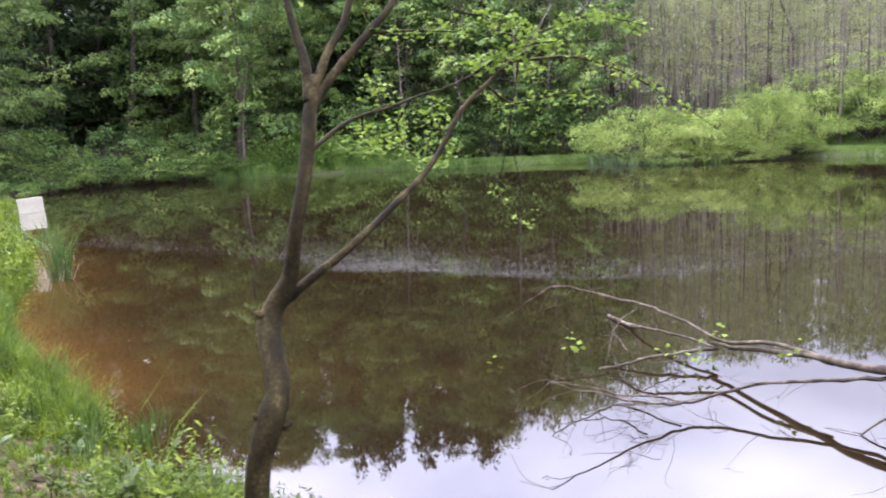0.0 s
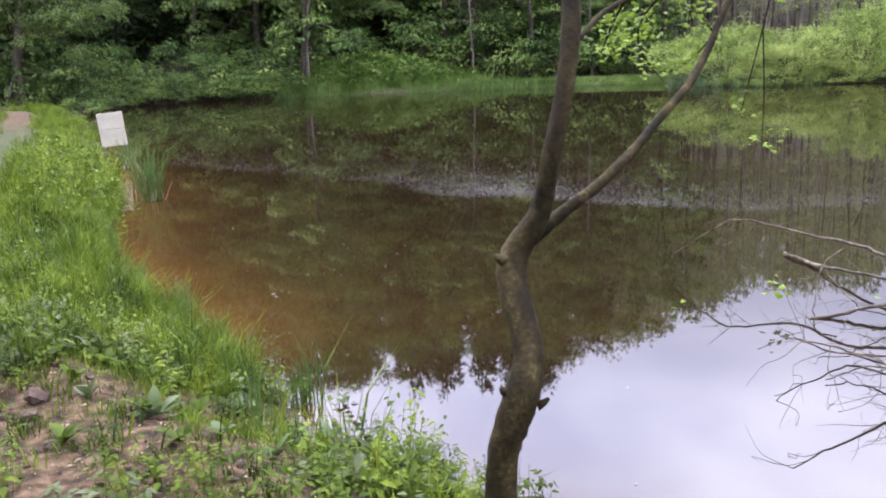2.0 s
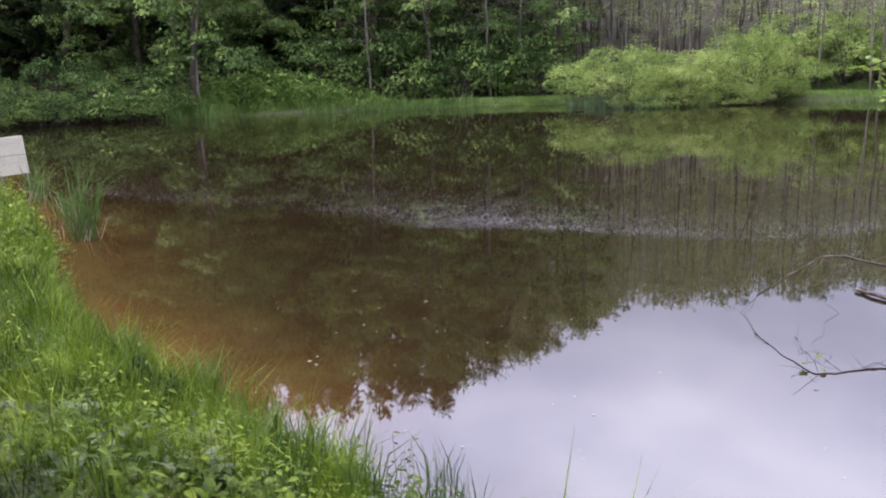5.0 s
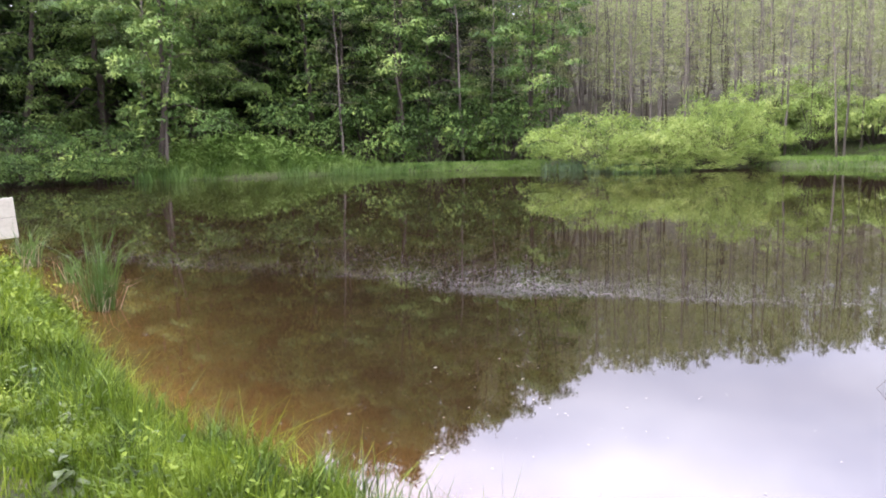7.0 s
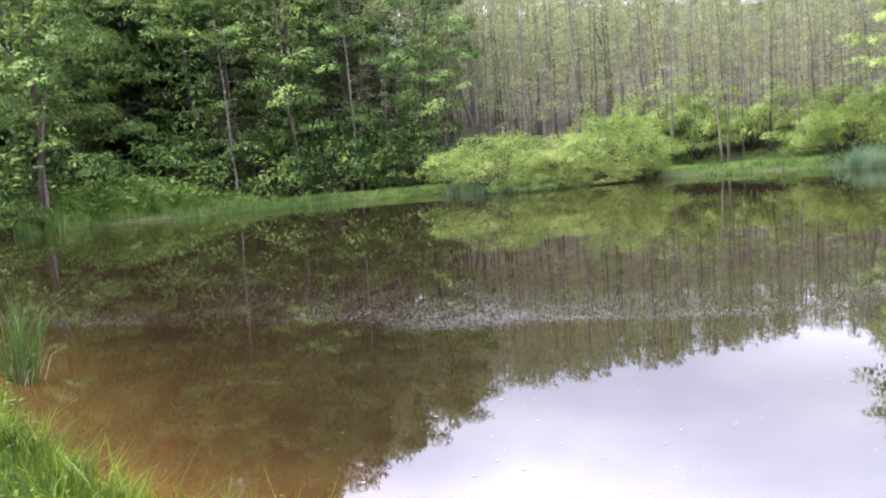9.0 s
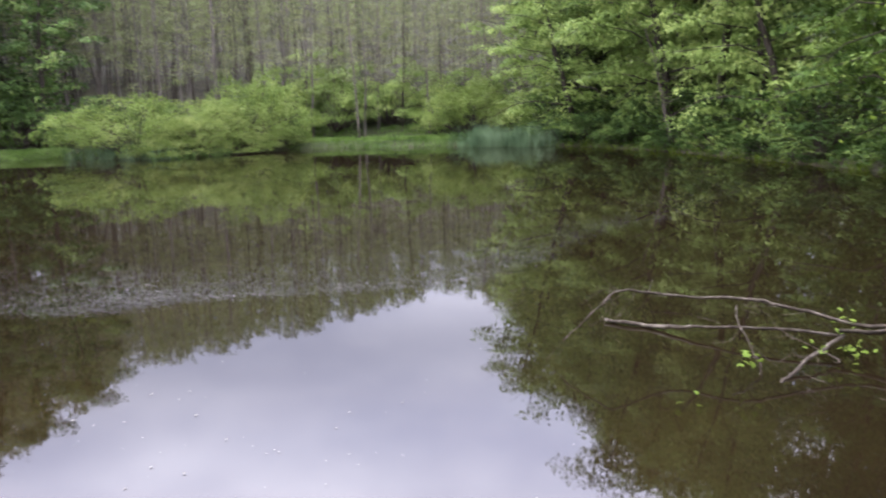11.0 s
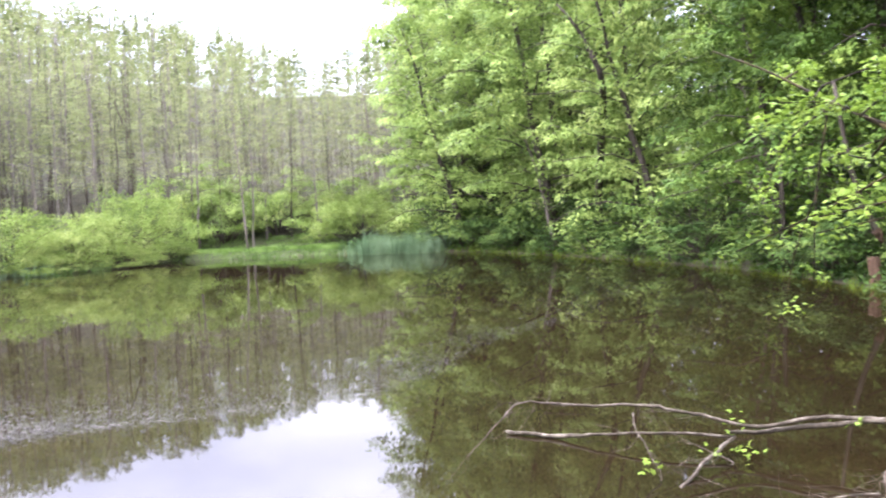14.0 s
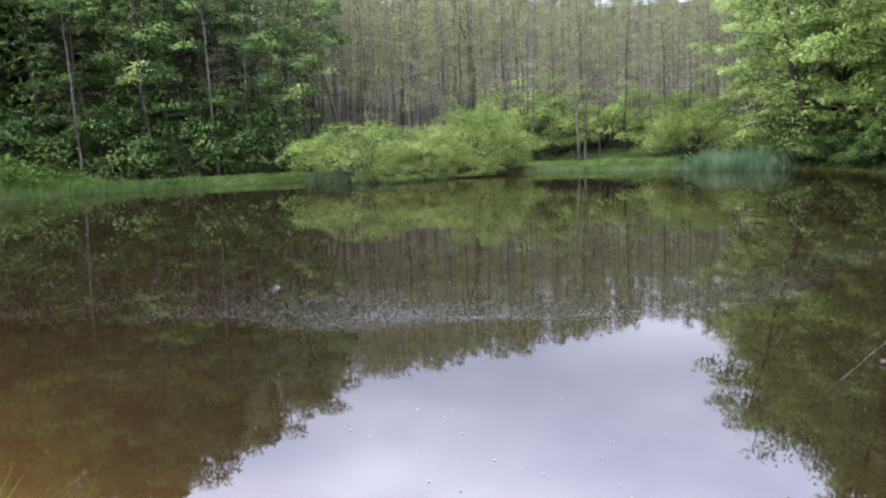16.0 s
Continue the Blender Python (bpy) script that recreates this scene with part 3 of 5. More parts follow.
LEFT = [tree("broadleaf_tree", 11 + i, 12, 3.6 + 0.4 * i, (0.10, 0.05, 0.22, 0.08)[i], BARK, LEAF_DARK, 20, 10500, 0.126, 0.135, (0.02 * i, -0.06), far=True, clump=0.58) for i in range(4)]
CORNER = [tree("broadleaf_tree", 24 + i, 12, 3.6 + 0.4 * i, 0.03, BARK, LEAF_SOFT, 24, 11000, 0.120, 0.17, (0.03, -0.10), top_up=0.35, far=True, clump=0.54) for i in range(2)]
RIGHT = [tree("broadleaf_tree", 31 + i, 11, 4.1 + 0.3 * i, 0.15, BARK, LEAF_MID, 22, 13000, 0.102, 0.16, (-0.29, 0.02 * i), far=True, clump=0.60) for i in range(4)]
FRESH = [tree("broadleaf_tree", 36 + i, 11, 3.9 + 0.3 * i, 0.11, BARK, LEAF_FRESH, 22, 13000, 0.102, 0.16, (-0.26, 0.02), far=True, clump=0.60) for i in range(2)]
# rear trees added as a dark backing, their colour standing in for shaded cavities
DEEP_LEFT = [tree("spruce_tree", 45 + i, 13, 3.0, 0.05, BARK, NEEDLES_SHADE, 40, 5000, 0.23, 0.17, flat=0.3, top_up=0.0, far=True, cone=True, sway=0.004) for i in range(2)]
DEEP_RIGHT = [tree("broadleaf_tree", 47 + i, 11, 4.1, 0.14, BARK, LEAF_FRESH if i else LEAF_MID, 22, 5600, 0.19, 0.16, (-0.05, 0.02), far=True, clump=0.75) for i in range(2)]
# added trees, out of view: they only keep sky light off the near bank
BEHIND_UNSEEN = [tree("broadleaf_tree", 41, 14, 4.4, 0.10, BARK, LEAF_MID, 34, 2600, 0.32, 0.18, far=True)]
SPRUCE = [tree("spruce_tree", 49, 13, 2.3, 0.08, BARK, NEEDLES_SHADE, 64, 9000, 0.12, 0.15, flat=0.2, top_up=-0.1, far=True, cone=True, sway=0.003)]
SLIM = [tree("slender_tree", 51 + i, 12, 1.5 + 0.2 * i, 0.34, (BARK_WOOD, BARK_PALE, BARK_WOOD, BARK)[i], LEAF_PALE, 30, 1750, 0.105, 0.088, (0.02 * (i - 1), 0), flat=0.25, top_up=1.1, bare=0.3, far=True, taper=0.72, sway=0.006) for i in range(4)]
BACK = [tree("slender_tree", 61 + i, 12, 2.1, 0.30, BARK_WOOD, LEAF_PALE, 30, 1450, 0.18, 0.10, (0.01, 0), flat=0.3, top_up=1.1, bare=0.1, far=True, taper=0.72, sway=0.005) for i in range(2)]
FAR = [tree("slender_tree", 66, 12, 2.6, 0.22, BARK_WOOD, LEAF_PALE, 22, 1500, 0.27, 0.13, (0.01, 0), flat=0.3, top_up=1.1, far=True, taper=0.72, sway=0.005)]
LEFT_LABEL = "dense broadleaf tree in dark green spring leaf on the wooded slope"
RIGHT_LABEL = "broadleaf tree in bright fresh green leaf overhanging the pond"
SLIM_LABEL = "tall slender tree with thin pale olive spring leaves"
used = set()


def plant(protos, x, y, label, category, group, turn, size, tall):
    proto = protos[int(abs(x * 7.3 + y * 3.1)) % len(protos)]
    m = put(proto, x, y, turn, size, tall)
    if proto.name not in used:
        used.add(proto.name)
        proto.matrix_basis = m
        return tagged(proto, label, category, group)
    return tagged(copy_thing(proto, m @ Matrix.Diagonal([1 / s for s in proto.scale] + [1])), label, category, group)


def scatter(seed, count, box, keep, gap):
    rng = np.random.default_rng(seed)
    got = []
    for _ in range(count * 60):
        x, y = rng.uniform(box[0], box[1]), rng.uniform(box[2], box[3])
        if len(got) < count and all(math.hypot(x - a, y - b) > gap for a, b in got) and keep(x, y, float(pond_dist(np.array([[x, y]]))[0]), float(to_line(np.array([[x, y]]), TRACK)[0])):
            got.append((x, y))
    return got


rng = np.random.default_rng(5)
for x, y in scatter(1, 58, (-34, 9, 38, 74), lambda x, y, d, w: (0.8 if x < -10.5 else 5.5 if x < -2.5 else 3.2) < d < 26 and w > 3.5 and x < 9 - 0.10 * (y - 46), 2.4):
    h = (top_height(x, y) - land_at(x, y)) * rng.uniform(0.84, 1.02)
    corner = x < -11.5 or (x < -7 and y > 47 and (int(x * 5 + y * 3) % 3 == 0))
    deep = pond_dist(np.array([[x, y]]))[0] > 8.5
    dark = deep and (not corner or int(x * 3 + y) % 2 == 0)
    plant(DEEP_LEFT if dark else CORNER if corner else LEFT, x, y, "spruce added deep in the wood, near-black to stand in for shade" if dark else "broadleaf tree in soft green drooping leaf over the pond corner" if corner else LEFT_LABEL, "tree", "spruces in the wood" if dark else "trees of the left slope", rng.uniform(0, 360), min(1.35, max(0.7, h / 12)), h / 12 / min(1.35, max(0.7, h / 12)))
for x, y in [(-20.6, 36.6), (-22.2, 39.4), (-25.5, 28.0), (-29.0, 31.0), (-20.8, 25.0), (-19.9, 34.6)]:
    plant(CORNER, x, y, "broadleaf tree in soft green drooping leaf beyond the path", "tree", "trees of the left slope", rng.uniform(0, 360), 1.15, 1.1)
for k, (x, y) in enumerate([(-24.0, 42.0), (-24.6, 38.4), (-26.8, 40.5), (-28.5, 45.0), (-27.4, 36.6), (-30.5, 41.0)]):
    plant(DEEP_LEFT, x, y, "spruce added deep in the wood, near-black to stand in for shade", "tree", "spruces in the wood", 31 * k, 1.05, 1.0)
for k in range(6):
    b = radians(-12.5 + 2.5 * k)
    x, y = -4 + 52 * math.sin(b), 4 + 52 * math.cos(b)
    h = (top_height(x, y) - land_at(x, y)) * 0.98
    plant(LEFT, x, y, LEFT_LABEL, "tree", "trees of the left slope", 50 * k, min(1.35, h / 12), h / 12 / min(1.35, h / 12))
# another dark row, so gaps between the front crowns read as shade
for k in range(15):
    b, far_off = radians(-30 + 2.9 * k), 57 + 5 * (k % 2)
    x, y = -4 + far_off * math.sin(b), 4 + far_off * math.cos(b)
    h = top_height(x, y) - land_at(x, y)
    plant(DEEP_LEFT, x, y, "spruce added deep in the wood, near-black to stand in for shade", "tree", "spruces in the wood", 77 * k, h / 13, 1.0)
for x, y, elev in [(4.7, 51.2, 22.6), (-1.6, 50.4, 18.0), (1.6, 55.0, 22.0), (27.1, 30.7, 21.4), (-9.5, 54.0, 22.0)]:
    h = math.hypot(x + 4, y - 4) * math.tan(radians(elev)) - 2.0 - land_at(x, y)
    plant(SPRUCE, x, y, "dark pointed spruce among the broadleaf trees", "tree", "spruces in the wood", 40 * x, h / 13, 1.0)
for x, y in scatter(2, 165, (6, 46, 38, 64), lambda x, y, d, w: 3.5 < d < 18 and x > 9 - 0.10 * (y - 46) and math.degrees(math.atan2(x + 4, y - 4)) < 50, 0.95):
    h = max(5, (top_height(x, y) - land_at(x, y)) * rng.uniform(0.70, 0.97))
    plant(SLIM, x, y, SLIM_LABEL, "tree", "slender trees of the far wood", rng.uniform(0, 360), h / 12, 1.0)
for x, y in [(8.2, 47.6), (6.4, 48.6), (4.6, 47.9), (7.4, 50.4), (3.0, 49.6), (5.6, 51.5), (1.4, 48.2), (-1.8, 47.5)]:
    h = (top_height(x, y) - land_at(x, y)) * rng.uniform(0.55, 0.8)
    plant(SLIM, x, y, SLIM_LABEL, "tree", "slender trees of the far wood", rng.uniform(0, 360), h / 12, 1.0)
for x, y in scatter(7, 112, (4, 64, 44, 92), lambda x, y, d, w: 13 < d < 42 and x > 7 - 0.10 * (y - 46) and math.degrees(math.atan2(x + 4, y - 4)) < 55, 1.5):
    h = max(5, (top_height(x, y) - land_at(x, y)) * rng.uniform(0.84, 1.0))
    plant(BACK, x, y, "tall slender tree in thin olive spring leaf, deep in the wood", "tree", "slender trees behind the far wood", rng.uniform(0, 360), h / 12, 1.0)
for x, y in scatter(3, 44, (6, 46, 1, 44), lambda x, y, d, w: 0.5 < d < 17 and math.degrees(math.atan2(x + 4, y - 4)) > 51.5 - 4 * (d < 4) and math.hypot(x - 14.6, y - 9.0) > 3.4 and not (x < 15 and y > 5.0), 2.4) + [(29.8, 33.4), (28.2, 29.6), (32.0, 35.0), (19.2, 8.6), (18.0, 6.0), (21.0, 11.8), (14.6, 2.4)]:
    h = max(5.0, (top_height(x, y) - land_at(x, y)) * rng.uniform(0.80, 1.02))
    deep, fresh = pond_dist(np.array([[x, y]]))[0] > 7.5, math.degrees(math.atan2(x + 4, y - 4)) < 63
    plant(DEEP_RIGHT[fresh:fresh + 1] if deep else FRESH if fresh else RIGHT, x, y, RIGHT_LABEL, "tree", "trees of the right bank", rng.uniform(-30, 30), min(1.3, max(0.55, h / 11)), h / 11 / min(1.3, max(0.55, h / 11)))
hill_v, hill_f, hill_m, base = [], [], [], 0
trunk_ob, crown_ob = FAR[0].children[0], FAR[0].children[1]
if trunk_ob.name.startswith("crown"):
    trunk_ob, crown_ob = crown_ob, trunk_ob
shapes = [(np.array([v.co for v in o.data.vertices]), [list(f.vertices) for f in o.data.polygons], k) for k, o in enumerate((trunk_ob, crown_ob))]
for x, y in scatter(8, 95, (10, 92, 58, 116), lambda x, y, d, w: 84 < math.hypot(x + 4, y - 4) < 116 and 8 < math.degrees(math.atan2(x + 4, y - 4)) < 55, 2.2):
    h = max(6, (top_height(x, y) - land_at(x, y)) * rng.uniform(0.82, 0.97))
    c, a = min(1.5, h / 12), rng.uniform(0, 6.28)
    turn = np.array([(math.cos(a), -math.sin(a), 0), (math.sin(a), math.cos(a), 0), (0, 0, 1)])
    for v, f, k in shapes:
        hill_v.append((v * np.array([c, c, h / 12])) @ turn.T + np.array([x, y, land_at(x, y) - 0.05]))
        hill_f += [[i + base for i in q] for q in f]
        hill_m += [k] * len(f)
        base += len(v)
hill_me = mesh_of("far_wood", np.concatenate(hill_v), hill_f, BARK_WOOD)
hill_me.materials.append(LEAF_PALE)
hill_me.polygons.foreach_set("material_index", hill_m)
tagged(piece("far_wood", hill_me), "slender trees in thin olive spring leaf, high on the far hill", "wood", kind="stuff")
# unseen light blockers to the south, added to darken bank and south-facing leaves
for x, y in scatter(4, 22, (-26, 16, -16, 14), lambda x, y, d, w: 6.5 < w < 16 and d > 8 and x + y < -5.0, 3.0):
    plant(BEHIND_UNSEEN, x, y, "unseen broadleaf tree added behind the path to block sky light", "tree", "trees behind the path", rng.uniform(0, 360), 1.0, 1.1)

for proto in LEFT + CORNER + RIGHT + FRESH + DEEP_LEFT + DEEP_RIGHT + BEHIND_UNSEEN + SPRUCE + SLIM + BACK + FAR:
    if proto.name not in used:
        for ob in list(proto.children) + [proto]:
            bpy.data.objects.remove(ob)

# ---- shrubs on the far bank ----
WILLOW = [shrub("willow_shrub", 70 + i, 2.7, 3.6, LEAF_WILLOW, 90, 18000, 0.122, 0.42, rise=-0.02, thin=True, tuft=0.20, lift=0.5) for i in range(2)]
for k, (x, y, size, tall, proto) in enumerate([(9.9, 41.2, 1.0, 0.98, 0), (15.5, 40.9, 0.76, 1.62, 1), (12.7, 41.0, 0.86, 1.0, 1), (14.3, 39.9, 0.50, 0.8, 0), (16.9, 41.0, 0.50, 0.9, 1), (10.9, 39.9, 0.55, 0.75, 1), (26.3, 37.3, 0.80, 1.35, 0)]):
    m = put(WILLOW[proto], x, y, 70 * k, size, tall, 0.1)
    ob = copy_thing(WILLOW[proto], m) if k > 1 else WILLOW[proto]
    ob.matrix_basis = m
    tagged(ob, "broad rounded willow shrub with pale yellow-green leaves", "shrub", "willows on the far bank")
SALLOW = shrub("sallow_shrub", 77, 3.4, 2.3, LEAF_FRESH, 44, 7600, 0.115, 0.5, rise=0.06, thin=True, tuft=0.26)
for k, (x, y, size, tall) in enumerate([(19.4, 44.2, 0.9, 1.0), (22.0, 43.2, 1.05, 1.02), (24.6, 41.9, 0.95, 1.05), (20.6, 45.6, 1.1, 1.25), (26.6, 42.2, 1.0, 1.15), (17.6, 45.6, 0.9, 1.2), (23.4, 44.6, 1.1, 1.2), (28.6, 39.8, 1.0, 1.1)]):
    m = put(SALLOW, x, y, 61 * k, size, tall, 0.1)
    ob = copy_thing(SALLOW, m) if k else SALLOW
    ob.matrix_basis = m
    tagged(ob, "many-stemmed sallow in soft muted green leaf behind the meadow", "shrub", "sallows behind the far bank")
UNDER = [shrub("wild_shrub", 80 + i, 2.4, 2.0, LEAF_MID if i else LEAF_WILLOW, 28, 2400, 0.128, 0.55, thin=True, tuft=0.30) for i in range(2)]
UNDER.append(shrub("wild_shrub", 84, 2.2, 1.9, LEAF_DARK, 26, 2300, 0.128, 0.6, thin=True, tuft=0.30))
grown = set()
for k, (x, y, size, tall, proto) in enumerate([(27.0, 39.6, 1.1, 1.0, 0), (-19.3, 38.2, 0.9, 0.8, 2), (-18.2, 40.3, 0.9, 0.7, 2), (-16.4, 41.5, 0.9, 0.8, 2), (-15.0, 42.4, 0.9, 0.7, 2), (-13.6, 42.8, 0.8, 0.7, 2), (-12.0, 43.3, 0.8, 0.7, 2), (24.9, 25.6, 0.7, 0.7, 2), (23.9, 23.2, 0.7, 0.6, 2), (22.6, 20.8, 0.8, 0.7, 2), (21.2, 18.0, 0.7, 0.6, 2), (19.9, 15.4, 0.8, 0.7, 2), (18.2, 12.4, 0.7, 0.6, 2), (16.6, 10.5, 0.7, 0.6, 2), (11.8, 6.5, 0.5, 0.7, 2), (10.2, 6.4, 0.6, 0.6, 2), (29.6, 37.4, 0.9, 1.0, 1), 
                                                (-12.5, 45.0, 1.2, 0.9, 2), (-16.5, 44.0, 1.2, 1.1, 2), (-2.5, 48.6, 1.2, 1.0, 2), (-0.5, 49.2, 1.4, 1.2, 2), (1.2, 48.8, 1.2, 0.9, 2), (3.0, 48.2, 1.3, 1.1, 2), (4.8, 49.0, 1.4, 1.3, 2), (6.8, 47.4, 1.2, 1.0, 2), (0.4, 51.0, 1.5, 1.4, 2), (-4.5, 50.2, 1.4, 1.2, 2), (7.8, 49.0, 1.3, 1.3, 2), (-3.2, 49.0, 0.9, 0.9, 1), (2.0, 49.2, 0.8, 0.8, 1), (27.0, 28.0, 0.9, 0.9, 1), (24.8, 20.6, 0.8, 0.7, 1), (22.4, 16.8, 0.8, 0.7, 1),
                                                (19.6, 12.4, 0.8, 0.7, 1), (16.4, 9.4, 0.8, 0.8, 1), (-20.0, 43.0, 1.1, 1.2, 2), (28.0, 33.0, 1.0, 1.0, 1), (27.3, 35.2, 0.9, 0.8, 0), (28.5, 30.3, 1.1, 1.1, 2), (25.2, 27.3, 0.75, 0.8, 2), (25.4, 28.7, 0.8, 0.8, 2), (25.3, 30.1, 0.75, 0.7, 2), (25.1, 26.0, 0.7, 0.8, 2), (27.2, 31.8, 1.0, 0.9, 2), (28.6, 33.6, 1.0, 1.1, 2), (26.6, 29.0, 1.0, 0.9, 2), (30.4, 32.6, 1.2, 1.4, 2), (26.6, 26.6, 1.0, 1.0, 2), (25.4, 24.4, 1.0, 1.0, 2), (24.0, 21.6, 1.0, 1.0, 2), (22.4, 18.6, 1.0, 1.0, 2), (20.8, 15.8, 1.0, 1.0, 2), (18.6, 12.0, 0.9, 0.9, 2), (16.2, 9.9, 0.8, 0.8, 2), (26.4, 25.0, 0.9, 1.0, 1), (25.6, 23.2, 0.8, 0.9, 1), (6.0, 48.0, 0.8, 0.9, 1), (9.0, 47.5, 0.8, 0.9, 1), (-14.6, 43.0, 1.0, 1.0, 2), (-18.4, 41.0, 1.0, 0.9, 2), (-19.6, 38.6, 1.0, 0.9, 2), (-17.2, 41.4, 0.8, 0.8, 2), (-13.0, 43.0, 0.8, 0.7, 2), (-11.4, 43.8, 0.7, 0.6, 2), (-19.9, 40.0, 1.1, 1.2, 2), (-18.9, 37.2, 0.7, 0.8, 2), (-18.2, 39.4, 0.7, 0.7, 2), (-17.0, 40.8, 0.75, 0.7, 2), (-15.7, 41.7, 0.7, 0.8, 2), (-14.3, 42.2, 0.75, 0.7, 2), (-12.8, 42.6, 0.7, 0.75, 2), (-18.0, 35.8, 0.7, 0.7, 2), (-17.0, 33.8, 0.6, 0.6, 2), (-20.4, 35.4, 0.9, 0.9, 2), (-21.6, 37.2, 1.1, 1.2, 2), (-22.8, 38.2, 1.1, 1.4, 2), (-19.4, 36.6, 0.8, 0.8, 2)]):
    m = put(UNDER[proto], x, y, 53 * k, size, tall)
    ob = copy_thing(UNDER[proto], m) if proto in grown else UNDER[proto]
    grown.add(proto)
    ob.matrix_basis = m
    tagged(ob, "low leafy shrub at the water's edge", "shrub", "shrubs along the shore")

# ---- single trunks that stand out on the far side ----


def lone_trunk(points, r, bark, leaf, leaves, label, seed, spread=1.1, size=0.15):
    """A thin crooked tree whose trunk follows the points; a few short limbs and sparse leaves."""
    rng = np.random.default_rng(seed)
    root = new("slender_tree")
    x, y, z = points[0]
    base = np.array([x, y, land_at(x, y) - 0.15])
    pts = np.vstack([[base], np.array(points[1:])]) - base
    line = glide(pts, 12)
    wood, pos, ways = [tube(line, r * (1 - 0.8 * np.linspace(0, 1, 12)), 7, 0.05, rng)], [], []
    t = np.linspace(0, 1, 12)
    for i in range(16):
        h = rng.uniform(0.3, 1.0)
        b = np.array([np.interp(h, t, line[:, k]) for k in range(3)])
        az = rng.uniform(0, 6.28)
        tip = b + np.array([math.cos(az), math.sin(az), 0.35]) * spread * rng.uniform(0.5, 1.0)
        arm = glide([b, (b + tip) / 2 + (0, 0, 0.1), tip], 5)
        wood.append(tube(arm, 0.02 * (1 - 0.8 * np.linspace(0, 1, 5)), 4))
        k = leaves // 16
        s = rng.uniform(0.3, 1, k)
        q = np.stack([np.interp(s, np.linspace(0, 1, 5), arm[:, j]) for j in range(3)], 1) + rng.normal(size=(k, 3)) * np.array([0.28, 0.28, 0.1])
        pos.append(q)
        ways.append(rng.normal(size=q.shape) + tip - b)
    piece("trunk", mesh_of("trunk", *join(wood), bark, True), root)
    pos, ways = np.concatenate(pos), np.concatenate(ways)
    piece("crown", mesh_of("crown", *cards(pos, ways, rng.normal(size=pos.shape) * 0.5 + (0, 0, 1), size * rng.uniform(0.6, 1.3, len(pos)), size * 0.6 * np.ones(len(pos))), leaf), root)
    root.location = base
    return tagged(root, label, "tree", "single trunks at the waterside")


lone_trunk([(21.7, 40.8, 0.6), (21.75, 41.2, 4.0), (21.82, 41.7, 7.0), (21.84, 41.9, 9.0)], 0.06, BARK_PALE, LEAF_PALE, 260, "tall pale thin trunk with sparse leaves behind the bank", 1)
lone_trunk([(24.3, 52.0, 2.0), (24.6, 52.2, 5), (25.05, 53.0, 10.5), (25.2, 53.2, 13.5)], 0.11, BARK_PALE, LEAF_PALE, 260, "tall straight pale trunk in the wood", 2)
lone_trunk([(20.9, 50.6, 2.0), (20.95, 50.6, 4.2), (21.1, 50.9, 6.5), (20.7, 51.2, 8.1), (20.2, 51.4, 9.5)], 0.17, BARK, LEAF_PALE, 60, "dark bent dead trunk in the wood", 3)
lone_trunk([(12.0, 50.4, 1.8), (11.9, 50.4, 3.0), (11.55, 51.0, 5.4), (11.05, 51.8, 9.2), (10.9, 52, 12)], 0.17, BARK_PALE, LEAF_PALE, 150, "leaning pale trunk at the edge of the wood", 4)
lone_trunk([(-0.8, 54.0, 2.0), (-0.75, 54.6, 5), (-0.79, 55.5, 10), (-0.8, 56, 15)], 0.16, BARK, LEAF_DARK, 300, "straight grey trunk among dark trees", 5)
lone_trunk([(29.9, 39.2, 1.0), (29.8, 39.6, 5.0), (29.6, 40, 9)], 0.13, BARK_PALE, LEAF_PALE, 200, "pale forked trunk behind the shrubs", 6)
lone_trunk([(31.7, 38.3, 1.0), (31.5, 38.7, 4.4), (31.1, 39, 9)], 0.12, BARK_PALE, LEAF_PALE, 200, "pale leaning trunk behind the shrubs", 7)
lone_trunk([(-10.2, 44.6, 0.5), (-10.2, 44.9, 3.2), (-9.8, 45.3, 6.0), (-9.4, 45.6, 9.0), (-9.2, 46, 13)], 0.10, BARK_PALE, LEAF_PALE, 1200, "pale thin tree with hanging sprays by the water", 8, 1.9, 0.17)
lone_trunk([(-11.9, 48.3, 1.2), (-11.8, 48.6, 5.0), (-11.7, 49.3, 9.5), (-11.6, 50, 14)], 0.12, BARK_PALE, LEAF_PALE, 1200, "pale thin tree with hanging sprays by the water", 9, 2.0, 0.17)
lone_trunk([(23.9, 23.2, 0.1), (23.6, 23.3, 1.2), (23.9, 24.0, 3.2), (23.7, 24.4, 4.6)], 0.11, BARK_PALE, LEAF_PALE, 300, "pale crooked trunk leaning at the water's edge", 10, 1.4)
lone_trunk([(19.2, 13.0, 0.1), (19.1, 13.0, 1.0), (19.2, 13.2, 2.2), (18.6, 13.4, 5.0)], 0.12, BARK_PALE, LEAF_MID, 300, "thin pale trunk at the shaded bank", 11, 1.4)
lone_trunk([(17.6, 12.0, 0.1), (17.4, 12.0, 1.5), (17.9, 12.2, 4.0)], 0.12, BARK, LEAF_MID, 300, "thin dark trunk at the shaded bank", 12, 1.4)

lone_trunk([(24.4, 21.6, 0.3), (23.8, 21.1, 3.0), (21.2, 19.3, 4.9), (19.5, 18.3, 5.9), (19.25, 18.55, 6.8), (19.0, 18.9, 7.6), (18.6, 19.3, 8.3)], 0.17, BARK, LEAF_PALE, 16, "dark bare snag leaning out of the trees", 13, 1.6, 0.1)

